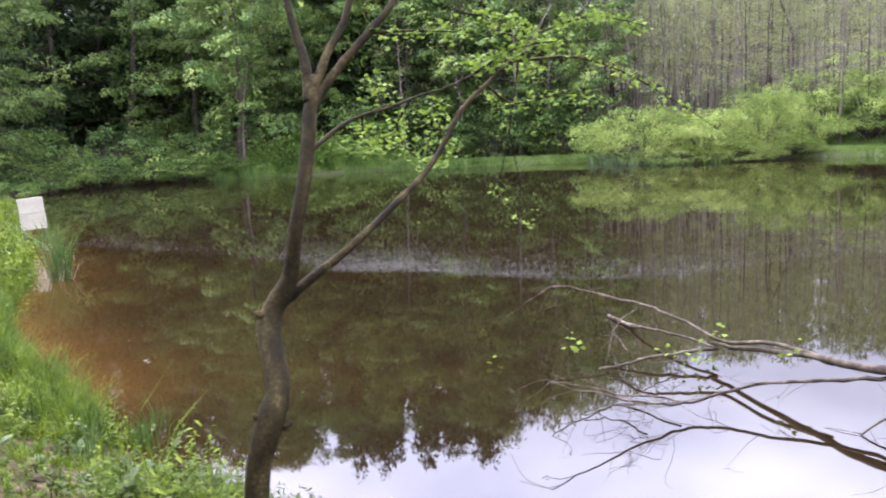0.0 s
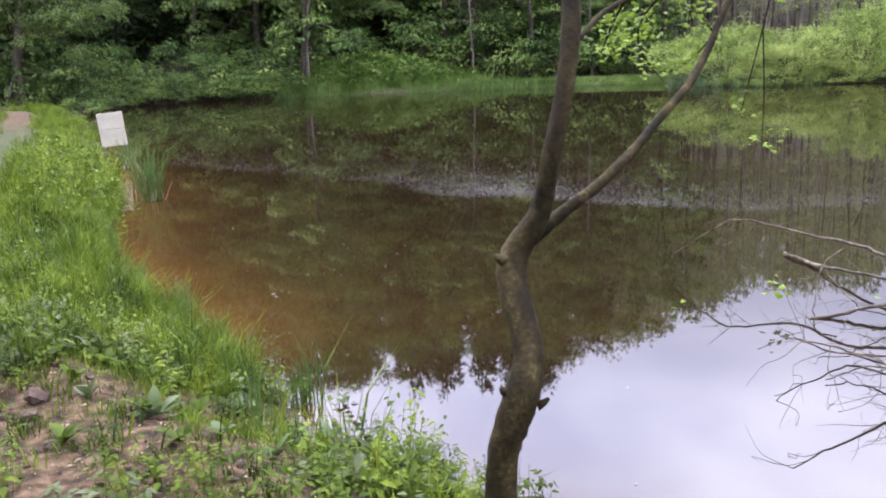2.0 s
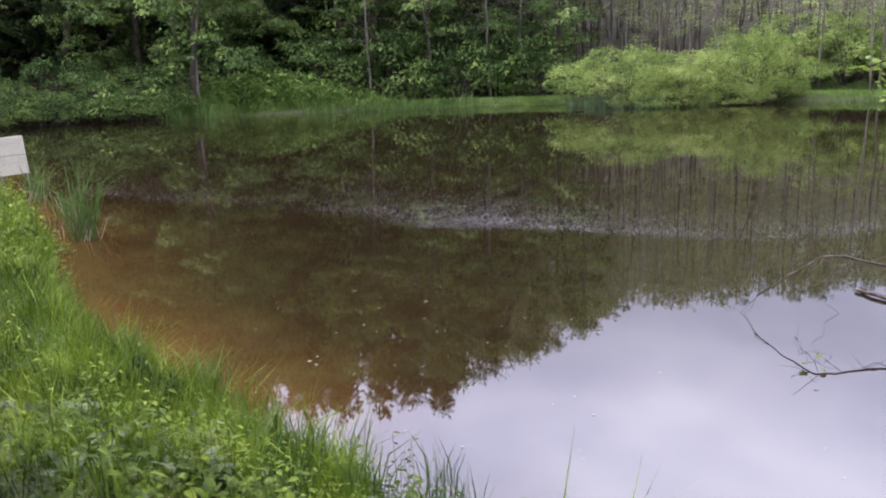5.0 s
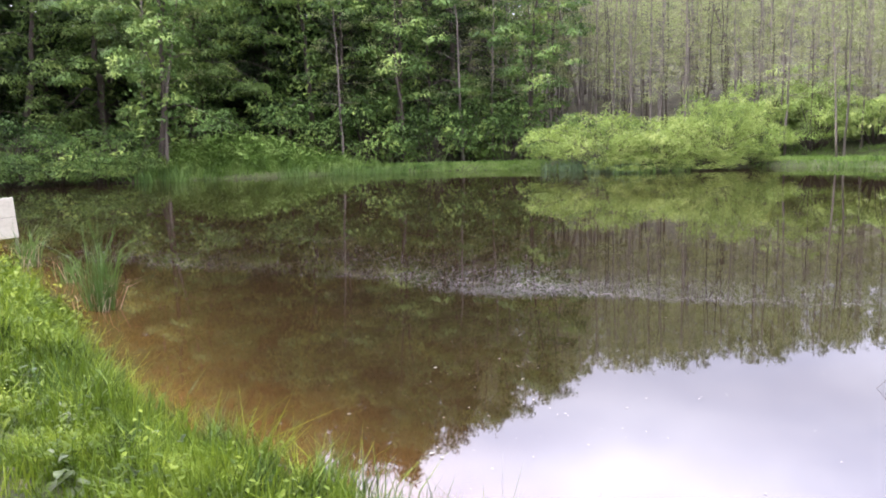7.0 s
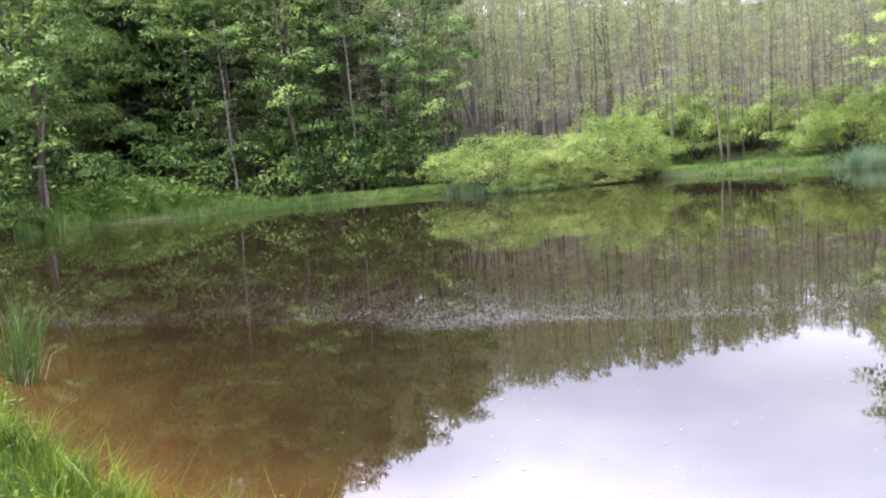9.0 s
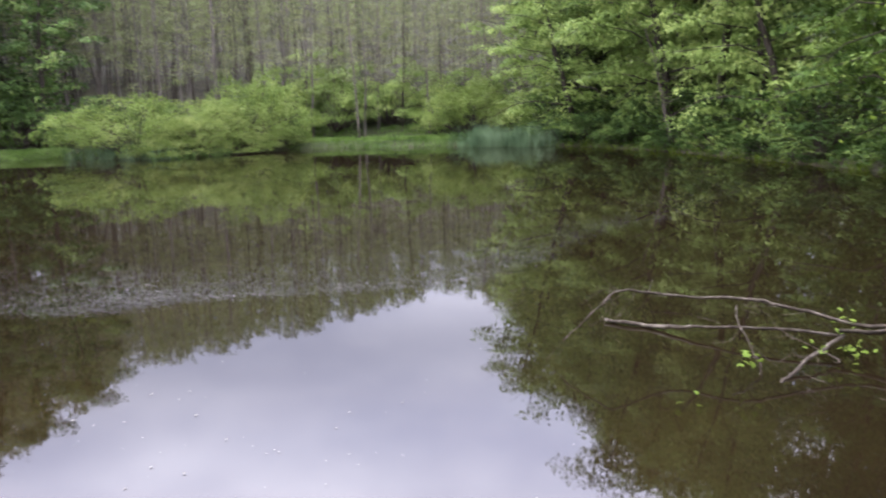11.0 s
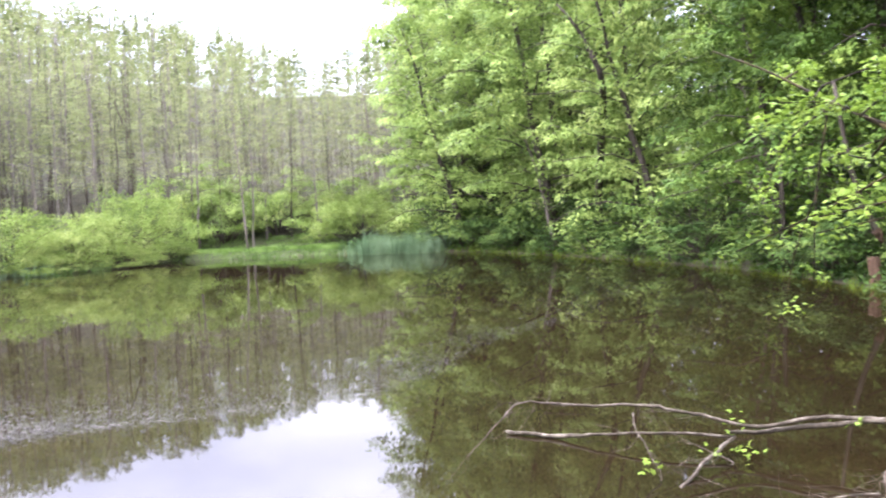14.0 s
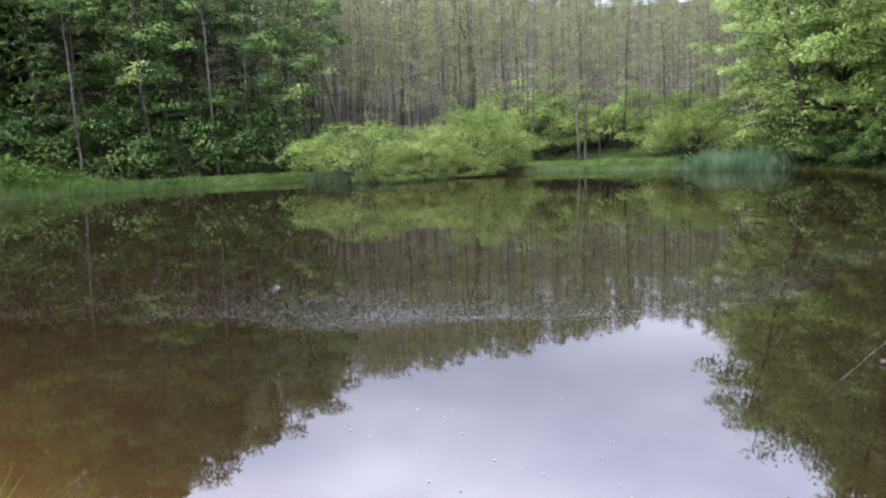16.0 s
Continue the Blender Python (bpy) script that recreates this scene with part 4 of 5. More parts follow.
# ---- the broken tree on the right bank ----
broken = new("broken_tree")
rng = np.random.default_rng(21)
bx, by = 15.0, 9.25
bz = land_at(bx, by)
stump = glide([(0, 0, -0.5), (0.02, 0, 0.1), (0.0, 0.03, 0.5)], 7)
sv, sf = tube(stump, np.array([0.24, 0.2, 0.17, 0.16, 0.15, 0.15, 0.15]), 12, 0.06, rng)
sv[-12:, 2] += rng.uniform(-0.05, 0.2, 12)
piece("stump", mesh_of("stump", sv * np.array([0.85, 0.85, 0.8]), sf, RAWWOOD), broken, "splintered orange-brown stump")
fall = glide([(0.22, -0.05, 0.95), (0.12, 0.05, 1.2), (-0.1, 0.2, 1.7), (-0.3, 0.4, 2.6), (-0.5, 0.6, 4.2)], 12)
piece("trunk", mesh_of("trunk", *tube(fall, np.linspace(0.075, 0.04, 12), 8, 0.06, rng), BARK, True), broken, "hanging broken trunk with grey bark")
piece("splinter", mesh_of("splinter", *tube(glide([(0.27, -0.09, 0.80), (0.23, -0.05, 0.92), (0.16, 0.02, 1.12)], 6), np.array([0.02, 0.05, 0.07, 0.09, 0.092, 0.086]), 7, 0.15, rng), RAWWOOD), broken, "raw orange split wood")
broken.location = (bx, by, max(bz, 0.02))
tagged(broken, "broken tree with raw orange split wood at the bank", "tree")

# ---- leafy hazels that hang over the near right bank ----
HAZEL = [shrub("hazel_shrub", 90 + i, 4.6, 2.3, LEAF_HAZEL, 54, 10000, 0.094, 0.72, rise=0.0, tuft=0.24) for i in range(2)]
for k, (x, y, size, tall) in enumerate([(6.2, 4.6, 0.9, 1.0), (8.8, 4.9, 1.1, 1.05), (7.6, 5.6, 0.6, 0.9), (5.4, 3.9, 0.6, 1.0), (6.6, 2.6, 1.0, 1.2), (11.6, 5.0, 1.0, 1.1)]):
    m = put(HAZEL[k % 2], x, y, 97 * k, size, tall)
    ob = copy_thing(HAZEL[k % 2], m) if k > 1 else HAZEL[k]
    ob.matrix_basis = m
    tagged(ob, "leafy hazel shrub in bright green leaf hanging over the water", "shrub", "hazels on the near bank")

# ---- the crooked young maple at the bank ----


def maple_leaf():
    ang = np.radians([-90, -40, -15, 20, 38, 62, 90, 118, 142, 160, 195, 220])
    rad = np.array([0.15, 0.55, 0.80, 0.62, 0.98, 0.70, 1.10, 0.70, 0.98, 0.62, 0.80, 0.55])
    v = np.column_stack([np.cos(ang) * rad, np.sin(ang) * rad + 0.12, -0.22 * rad ** 2])
    v = np.vstack([v, [(0, 0.12, 0.0)]])
    return v * 0.5, [[i, (i + 1) % 12, 12] for i in range(12)]


maple = new("young_maple_tree")
rng = np.random.default_rng(33)
trunk = np.array([(-1.0, 3.99, -0.05, 0.088), (-0.987, 4.01, 0.2, 0.067), (-0.975, 4.03, 0.4, 0.062), (-0.957, 4.03, 0.5, 0.064), (-0.922, 4.045, 0.6, 0.070), (-0.887, 4.06, 0.7, 0.071),
                  (-0.862, 4.11, 0.8, 0.063), (-0.871, 4.17, 0.9, 0.060), (-0.902, 4.232, 1.0, 0.063), (-0.920, 4.295, 1.1, 0.062), (-0.892, 4.337, 1.2, 0.058), (-0.822, 4.33, 1.3, 0.050),
                  (-0.785, 4.32, 1.4, 0.041), (-0.75, 4.30, 1.6, 0.038), (-0.704, 4.332, 1.8, 0.037), (-0.673, 4.387, 2.0, 0.037), (-0.659, 4.456, 2.2, 0.037), (-0.63, 4.5, 2.38, 0.024)])
line = glide(trunk, 60)
piece("trunk", mesh_of("trunk", *tube(line[:, :3], line[:, 3], 14, 0.04, rng), BARK_YOUNG, True), maple, "crooked grey-brown stem with knots")
BOUGHS = [  # name, label, points with radius
    ("limb", [(-0.87, 4.36, 1.20, 0.050), (-0.781, 4.39, 1.265, 0.045), (-0.676, 4.425, 1.345, 0.041), (-0.556, 4.464, 1.425, 0.038), (-0.406, 4.561, 1.544, 0.035), (-0.254, 4.719, 1.677, 0.032), (-0.108, 4.857, 1.804, 0.030), (0.012, 5.009, 1.957, 0.028), (0.086, 5.113, 2.086, 0.026), (0.161, 5.192, 2.202, 0.024), (0.311, 5.338, 2.337, 0.022), (0.479, 5.606, 2.488, 0.018), (0.631, 5.803, 2.589, 0.015), (0.748, 6.102, 2.767, 0.011), (0.882, 6.477, 2.95, 0.007)]),
    ("limb", [(-0.675, 4.40, 1.98, 0.024), (-0.622, 4.459, 2.027, 0.021), (-0.528, 4.586, 2.111, 0.018), (-0.416, 4.718, 2.168, 0.016), (-0.265, 4.846, 2.211, 0.014), (-0.107, 5.076, 2.276, 0.012), (0.064, 5.224, 2.325, 0.010), (0.211, 5.409, 2.397, 0.008), (0.5, 5.7, 2.52, 0.004)]),
    ("limb", [(-0.66, 4.46, 2.24, 0.032), (-0.68, 4.53, 2.45, 0.026), (-0.78, 4.65, 2.82, 0.019), (-0.9, 4.85, 3.6, 0.010)]),
    ("limb", [(-0.65, 4.47, 2.26, 0.030), (-0.57, 4.55, 2.48, 0.023), (-0.44, 4.7, 2.80, 0.018), (-0.35, 4.95, 3.6, 0.010)]),
    ("limb", [(-0.66, 4.45, 2.2, 0.030), (-0.52, 4.53, 2.40, 0.024), (-0.35, 4.63, 2.6, 0.021), (-0.18, 4.75, 2.82, 0.018), (0.15, 5.1, 3.5, 0.010)]),
]
TWIGS = [  # points with radius; leaves
    ([(0.479, 5.606, 2.488, 0.010), (0.95, 5.85, 2.52, 0.008), (1.4, 6.2, 2.40, 0.006), (1.85, 6.5, 2.18, 0.004), (2.2, 6.7, 1.98, 0.002)], 62),
    ([(0.56, 5.70, 2.54, 0.006), (0.48, 5.75, 2.05, 0.004), (0.38, 5.74, 1.60, 0.002)], 4, 0.9),
    ([(0.48, 5.75, 2.05, 0.004), (0.55, 5.9, 1.70, 0.003), (0.57, 5.96, 1.40, 0.002)], 6, 0.9),
    ([(0.311, 5.338, 2.337, 0.008), (0.5, 5.5, 2.22, 0.006), (0.9, 5.8, 2.28, 0.004), (1.2, 6.0, 2.2, 0.002)], 36),
    ([(-0.416, 4.718, 2.168, 0.007), (-0.43, 4.95, 2.08, 0.005), (-0.43, 5.17, 2.01, 0.004), (-0.42, 5.45, 1.95, 0.002)], 28),
    ([(-0.15, 5.01, 2.255, 0.007), (-0.25, 5.25, 2.10, 0.005), (-0.20, 5.55, 1.95, 0.004), (0.01, 6.0, 1.77, 0.002)], 30),
    ([(-0.30, 4.82, 2.20, 0.005), (-0.34, 4.9, 2.32, 0.003), (-0.36, 5.0, 2.38, 0.002)], 12),
    ([(0.05, 5.06, 2.02, 0.005), (0.0, 5.15, 2.12, 0.004), (-0.02, 5.2, 2.25, 0.002)], 16),
    ([(0.05, 5.06, 2.02, 0.005), (0.03, 5.3, 1.93, 0.003), (0.01, 5.6, 1.86, 0.002)], 14),
    ([(0.25, 5.46, 2.42, 0.006), (0.5, 5.4, 2.55, 0.005), (0.8, 5.5, 2.6, 0.003)], 60),
    ([(0.70, 5.98, 2.70, 0.008), (1.1, 6.0, 2.8, 0.006), (1.5, 6.2, 2.75, 0.003)], 50),
    ([(-0.35, 4.63, 2.6, 0.008), (-0.1, 4.8, 2.62, 0.005), (0.2, 5.0, 2.62, 0.002)], 30),
    ([(0.15, 5.1, 2.75, 0.006), (0.4, 5.3, 2.72, 0.004), (0.6, 5.5, 2.66, 0.002)], 48),
    ([(-0.18, 4.75, 2.82, 0.008), (0.1, 4.9, 2.9, 0.006), (0.4, 5.1, 2.85, 0.003)], 36),
    ([(0.40, 5.48, 2.42, 0.006), (0.32, 5.62, 2.50, 0.004), (0.22, 5.85, 2.52, 0.002)], 34),
    ([(0.56, 5.70, 2.54, 0.006), (0.62, 5.95, 2.48, 0.004), (0.72, 6.2, 2.44, 0.002)], 34),
]
for name, pts in BOUGHS:
    p = glide(pts, 6 * len(pts))
    piece(name, mesh_of(name, *tube(p[:, :3], p[:, 3] * (0.61 if pts[0][2] < 2.1 else 0.98), 10, 0.03, rng), BARK_YOUNG, True), maple)
for px, py, pz, dx, dy in ((-0.94, 4.29, 1.16, -0.045, -0.02), (-0.83, 4.05, 0.64, 0.04, -0.005), (-0.945, 4.05, 0.69, -0.03, -0.01)):
    p = np.array([(px, py, pz), (px + dx * 0.6, py + dy, pz + 0.012), (px + dx, py + dy * 1.5, pz + 0.03)])
    piece("knot", mesh_of("knot", *tube(p, np.array([0.030, 0.022, 0.008]) if pz > 1 else np.array([0.022, 0.016, 0.008]), 9, 0.15, rng), BARK_YOUNG, True), maple)
ang = np.linspace(0, 2 * np.pi, 15)
ring = np.array([-0.940, 4.340, 1.195]) + 0.019 * (np.cos(ang)[:, None] * np.array([0.0, 1.0, 0.0]) + 1.25 * np.sin(ang)[:, None] * np.array([0.20, 0.0, 0.98]))
scar = piece("branch_scar", mesh_of("branch_scar", *tube(ring, np.full(15, 0.007), 7, 0.08, rng), BARK_PALE, True), maple, "round pale scar of a lost branch")
heart = np.vstack([ring[:14], ring[:14].mean(0) + np.array([0.012, 0.0, 0.0])])
piece("heartwood", mesh_of("heartwood", heart, [[i, (i + 1) % 14, 14] for i in range(14)], DEADWOOD), scar)
lv, lf = maple_leaf()
LEAF_ME = [mesh_of("leaf", lv * s * np.array([1, 1, b]), lf, LEAF_MAPLE) for s, b in ((0.042, 1.2), (0.036, 1.8), (0.048, 0.9))]


def leaf_at(place, parent, size=1.0, k=0):
    ob = piece("leaf", LEAF_ME[k % 3], parent)
    ob.matrix_basis = pose(*place, rng.normal(-8, 24), rng.normal(0, 24), rng.uniform(0, 360)) @ Matrix.Scale(size, 4)
    return ob


for pts, count, *bare_to in TWIGS:
    p = glide(pts, 12)
    low = bare_to[0] if bare_to else 0.25
    piece("twig", mesh_of("twig", *tube(p[:, :3], p[:, 3] + 0.0008, 5), BARK_YOUNG, True), maple)
    for k in range(count):
        u = rng.uniform(low, 1.0)
        c = np.array([np.interp(u, np.linspace(0, 1, 12), p[:, j]) for j in range(3)])
        leaf_at(c + rng.normal(size=3) * np.array([0.050, 0.050, 0.032]), maple, rng.uniform(0.7, 1.25), k)
top = []
for k in range(520):
    a = rng.integers(2, 5)
    p = glide(BOUGHS[a][1], 10)
    u = rng.uniform(0.45, 1.0)
    c = np.array([np.interp(u, np.linspace(0, 1, 10), p[:, j]) for j in range(3)]) + rng.normal(size=3) * np.array([0.3, 0.3, 0.16])
    if c[2] > 2.85:
        m = np.array(pose(*c, rng.normal(-15, 35), rng.normal(0, 35), rng.uniform(0, 360)))
        top.append((lv * 0.06 @ m[:3, :3].T + m[:3, 3], lf))
for pts, count, *bare_to in TWIGS:
    p = glide(pts, 12)
    for k in range(3 * count):
        u = rng.uniform(bare_to[0] if bare_to else 0.15, 1.0)
        c = np.array([np.interp(u, np.linspace(0, 1, 12), p[:, j]) for j in range(3)]) + rng.normal(size=3) * np.array([0.055, 0.055, 0.030])
        m = np.array(pose(*c, rng.normal(-8, 24), rng.normal(0, 24), rng.uniform(0, 360)))
        top.append((lv * rng.uniform(0.028, 0.050) @ m[:3, :3].T + m[:3, 3], lf))
tagged(piece("foliage", mesh_of("foliage", *join(top), LEAF_MAPLE), maple), kind="stuff")
tagged(maple, "crooked young maple with sparse fresh leaves at the water's edge", "tree")

# ---- the fallen branch in the water ----
fallen = new("fallen_branch")
rng = np.random.default_rng(44)
FALLEN = [
    ("stem", [(5.6, 3.7, 0.52, 0.058), (4.4, 4.5, 0.40, 0.050), (3.6, 5.0, 0.34, 0.042), (2.92, 5.5, 0.31, 0.034), (2.72, 6.03, 0.26, 0.026), (2.47, 6.6, 0.17, 0.020), (2.3, 7.0, 0.12, 0.016)]),
    ("bough", [(2.78, 5.9, 0.28, 0.020), (2.64, 6.2, 0.31, 0.018), (2.5, 6.45, 0.28, 0.016), (2.3, 6.8, 0.20, 0.015), (2.12, 7.1, 0.24, 0.014), (1.98, 7.3, 0.30, 0.013), (1.80, 7.52, 0.37, 0.012), (1.62, 8.0, 0.36, 0.010), (1.3, 8.2, 0.41, 0.008), (1.08, 8.25, 0.42, 0.007), (0.85, 8.3, 0.26, 0.005), (0.6, 8.4, 0.08, 0.003)]),
    ("bough", [(2.3, 7.0, 0.12, 0.014), (2.1, 7.5, 0.12, 0.012), (1.95, 8.0, 0.08, 0.012), (1.86, 8.35, 0.06, 0.019), (1.73, 8.9, 0.03, 0.016)]),
    ("side_branch", [(3.05, 5.45, 0.31, 0.017), (2.8, 5.58, 0.24, 0.015), (2.45, 5.70, 0.19, 0.013), (2.08, 5.80, 0.13, 0.012), (1.84, 5.83, 0.09, 0.011), (1.62, 5.76, 0.08, 0.010), (1.38, 5.69, 0.11, 0.009), (1.15, 5.63, 0.17, 0.007), (0.87, 5.56, 0.27, 0.005), (0.63, 5.5, 0.36, 0.003)]),
    ("side_branch", [(1.64, 5.77, 0.09, 0.008), (1.42, 6.02, 0.05, 0.007), (1.2, 6.15, 0.03, 0.006), (0.94, 6.08, 0.11, 0.004), (0.7, 5.97, 0.2, 0.002)]),
    ("side_branch", [(2.3, 7.0, 0.13, 0.016), (2.1, 6.97, 0.11, 0.015), (1.88, 6.96, 0.08, 0.014), (1.6, 6.95, 0.05, 0.013), (1.32, 6.93, 0.03, 0.012), (1.15, 6.92, -0.02, 0.010)]),
    ("side_branch", [(3.5, 5.1, 0.32, 0.011), (3.2, 5.2, 0.25, 0.009), (2.95, 5.26, 0.17, 0.008), (2.62, 5.23, -0.03, 0.006)]),
    ("side_branch", [(3.4, 5.12, 0.33, 0.012), (3.55, 5.05, 0.40, 0.009), (4.1, 4.85, 0.52, 0.006), (4.7, 4.7, 0.62, 0.004)]),
    ("side_branch", [(1.38, 5.69, 0.11, 0.006), (1.2, 5.85, 0.06, 0.004), (0.95, 5.75, 0.02, 0.003)]),
    ("side_branch", [(1.95, 6.96, 0.06, 0.006), (1.7, 6.75, 0.10, 0.004), (1.5, 6.7, 0.17, 0.003), (1.42, 6.9, 0.26, 0.002)]),
    ("side_branch", [(1.75, 7.6, 0.36, 0.006), (1.55, 7.4, 0.25, 0.005), (1.45, 7.2, 0.10, 0.004), (1.4, 7.1, -0.02, 0.003)]),
]
stems = []
for name, pts in FALLEN:
    p = glide(pts, 5 * len(pts))
    p[1:, :3] += np.cumsum(rng.normal(size=(len(p) - 1, 3)), 0) * 0.006
    stems.append(p)
    piece(name, mesh_of(name, *tube(p[:, :3], p[:, 3] * 0.94 + 0.0008, 8, 0.06, rng), DEADWOOD, True), fallen)
FINE = []
for k in range(96):
    if FINE and rng.random() < 0.45:
        p = FINE[rng.integers(0, len(FINE))]
        i, L, r0 = rng.integers(2, len(p)), rng.uniform(0.06, 0.22), 0.0017
        way = p[-1, :3] - p[0, :3]
    else:
        p = stems[rng.choice([1, 1, 2, 3, 3, 4, 5, 5, 6, 9, 10])]
        i, L, r0 = rng.integers(len(p) // 4, len(p)), rng.uniform(0.14, 0.52), 0.0030
        way = p[min(i + 3, len(p) - 1), :3] - p[max(i - 3, 0), :3]
    a = p[i, :3]
    d = way / (np.linalg.norm(way) + 1e-6) + rng.normal(size=3) * np.array([0.75, 0.75, 0.35])
    d /= np.linalg.norm(d)
    q = glide([a, a + d * L * 0.35 + rng.normal(size=3) * 0.02, a + d * L * 0.7 + rng.normal(size=3) * 0.03, a + d * L + rng.normal(size=3) * 0.05 + (0, 0, -0.03)], 7)
    q[:, 2] = np.maximum(q[:, 2], -0.02)
    FINE.append(q)
    piece("twig", mesh_of("twig", *tube(q, np.linspace(r0, 0.0008, 7), 4), DEADWOOD), fallen)
for k in range(26):
    p = stems[rng.choice([3, 3, 4, 8])]
    i, L = rng.integers(len(p) // 5, len(p)), rng.uniform(0.16, 0.5)
    a, d = p[i, :3], rng.normal(size=3) * np.array([0.8, 0.5, 0.35]) + np.array([-0.7, 0, 0.05])
    d /= np.linalg.norm(d)
    q = glide([a, a + d * L * 0.4 + rng.normal(size=3) * 0.03, a + d * L * 0.75 + rng.normal(size=3) * 0.05, a + d * L + rng.normal(size=3) * 0.07], 8)
    q[:, 2] = np.maximum(q[:, 2], -0.02)
    piece("twig", mesh_of("twig", *tube(q, np.linspace(0.0024, 0.0008, 8), 4), DEADWOOD), fallen)
for c, n in (((1.09, 7.11, 0.21), 12), ((0.42, 7.12, 0.05), 4), ((2.3, 7.0, 0.24), 12), ((2.05, 6.75, 0.12), 9), ((1.9, 7.02, 0.10), 6), ((2.2, 6.92, 0.05), 6), ((2.6, 6.2, 0.28), 3), ((3.3, 5.2, 0.36), 4), ((2.65, 6.15, 0.33), 3)):
    for k in range(n):
        leaf_at(np.array(c) + rng.normal(size=3) * 0.05, fallen, rng.uniform(1.1, 1.7), k)
tagged(fallen, "fallen grey dead branch lying in the water with a few leaves", "branch")

# ---- the notice board by the water ----
sign = new("notice_board")


def slab(w, d, h, bevel=0.006):
    bm = bmesh.new()
    bmesh.ops.create_cube(bm, size=1.0, matrix=Matrix.Diagonal((w, d, h, 1)))
    bmesh.ops.bevel(bm, geom=bm.edges[:], offset=bevel, segments=1, affect="EDGES")
    return bm


def part(name, bm, mat, parent, label=""):
    me = bpy.data.meshes.new(name)
    bm.to_mesh(me)
    bm.free()
    me.materials.append(mat)
    return piece(name, me, parent, label)


for z, h in ((0.82, 0.33), (0.475, 0.345)):
    part("panel", slab(0.50, 0.022, h), BOARD, sign, "weathered white panel").location = (0, 0, z)
for x in (-0.21, 0.21):
    part("post", slab(0.045, 0.045, 1.45), POST, sign, "dark weathered post").location = (x, 0.035, 0.25)
part("rail", slab(0.50, 0.02, 0.03, 0.003), POST, sign).location = (0, 0.02, 0.652)
sign.matrix_basis = pose(-8.68, 18.04, 0.03, 3, -4, 24)
tagged(sign, "small white notice board on posts in the shallows", "sign")

# ---- reeds and grasses ----


def reed_clump(x, y, count, height, spread, label, seed, mat=REED):
    rng = np.random.default_rng(seed)
    root = new("reed_clump")
    a, r = rng.uniform(0, 6.28, count), spread * np.sqrt(rng.random(count))
    pos = np.column_stack([np.cos(a) * r, np.sin(a) * r, np.full(count, -0.12)])
    v, f = blades(pos, height * rng.uniform(0.45, 1.05, count) + 0.12, rng.uniform(0.010, 0.019, count), rng.uniform(0.05, 0.95, count), rng)
    tagged(piece("blade_tuft", mesh_of("blade_tuft", v, f, mat), root), kind="stuff")
    n = count // 3
    pos = np.column_stack([rng.normal(size=n) * spread * 0.7, rng.normal(size=n) * spread * 0.7, np.full(n, -0.03)])
    v, f = blades(pos, rng.uniform(0.2, 0.6, n), np.full(n, 0.012), rng.uniform(0.8, 1.25, n), rng)
    tagged(piece("dry_stalk", mesh_of("dry_stalk", v, f, STRAW), root, "bent dry straw"), kind="stuff")
    root.location = (x, y, 0)
    return tagged(root, label, "reeds", "reed clumps in the shallows")


reed_clump(-6.0, 13.1, 84, 1.32, 0.15, "tall green reed clump with bent dry stalks in the shallows", 1)
reed_clump(-8.0, 17.0, 80, 0.85, 0.16, "small green reed clump in the shallows", 2)
reed_clump(-6.9, 15.2, 40, 0.55, 0.14, "small green reed clump in the shallows", 3)


def strip(seed, count, line, lo, hi):
    """Points beside a shore line, lo to hi metres inland (minus: in the water)."""
    rng = np.random.default_rng(seed)
    seg = np.diff(line, axis=0)
    ln = np.linalg.norm(seg, axis=1)
    i = rng.choice(len(ln), count, p=ln / ln.sum())
    p = line[i] + seg[i] * rng.random((count, 1))
    nrm = np.column_stack([-seg[i, 1], seg[i, 0]]) / ln[i][:, None]
    return p + nrm * rng.uniform(lo, hi, (count, 1)) + rng.normal(size=(count, 2)) * 0.15


def grass(name, pts, height, width, lean, mat, label, seed, clump=0.05, per=9):
    rng = np.random.default_rng(seed)
    c = np.repeat(pts, per, 0) + rng.normal(size=(len(pts) * per, 2)) * clump
    h = np.repeat(np.maximum(height, 0.05) * rng.uniform(0.5, 1.25, len(pts)), per) * rng.uniform(0.6, 1.1, len(c))
    z = np.maximum(land(c), -0.1) - 0.02
    v, f = blades(np.column_stack([c, z]), h, width * rng.uniform(0.6, 1.3, len(c)), rng.uniform(lean * 0.3, lean * 1.5, len(c)), rng)
    return tagged(piece(name, mesh_of(name, v, f, mat)), label, "grass", kind="stuff")


rng = np.random.default_rng(9)
bank = SHORE[:14]
p = np.vstack([strip(1, 4200, bank[:10], 0.02, 1.3), strip(2, 5200, bank[5:], 0.02, 2.9), strip(12, 1800, bank[:8], 0.0, 0.5)])
thin = to_line(p, TRACK)
bare = np.minimum(np.minimum(np.hypot(p[:, 0] + 2.75, p[:, 1] - 4.2), np.hypot(p[:, 0] + 1.9, p[:, 1] - 4.4) + 0.35), np.hypot(p[:, 0] + 2.45, p[:, 1] - 4.9) + 0.62)
p, thin, bare = (q[pond_dist(p) > 0.03] for q in (p, thin, bare))
p = p[(thin > np.interp(p[:, 1], [4, 7], [0.9, 0.45]) + 0.35 * wave(p, 2.0, 8)) & ((bare > 1.15 + 0.5 * wave(p, 3.0, 4)) | (rng.random(len(p)) < 0.20)) & (wave(p, 3.4, 2) > -0.45)]
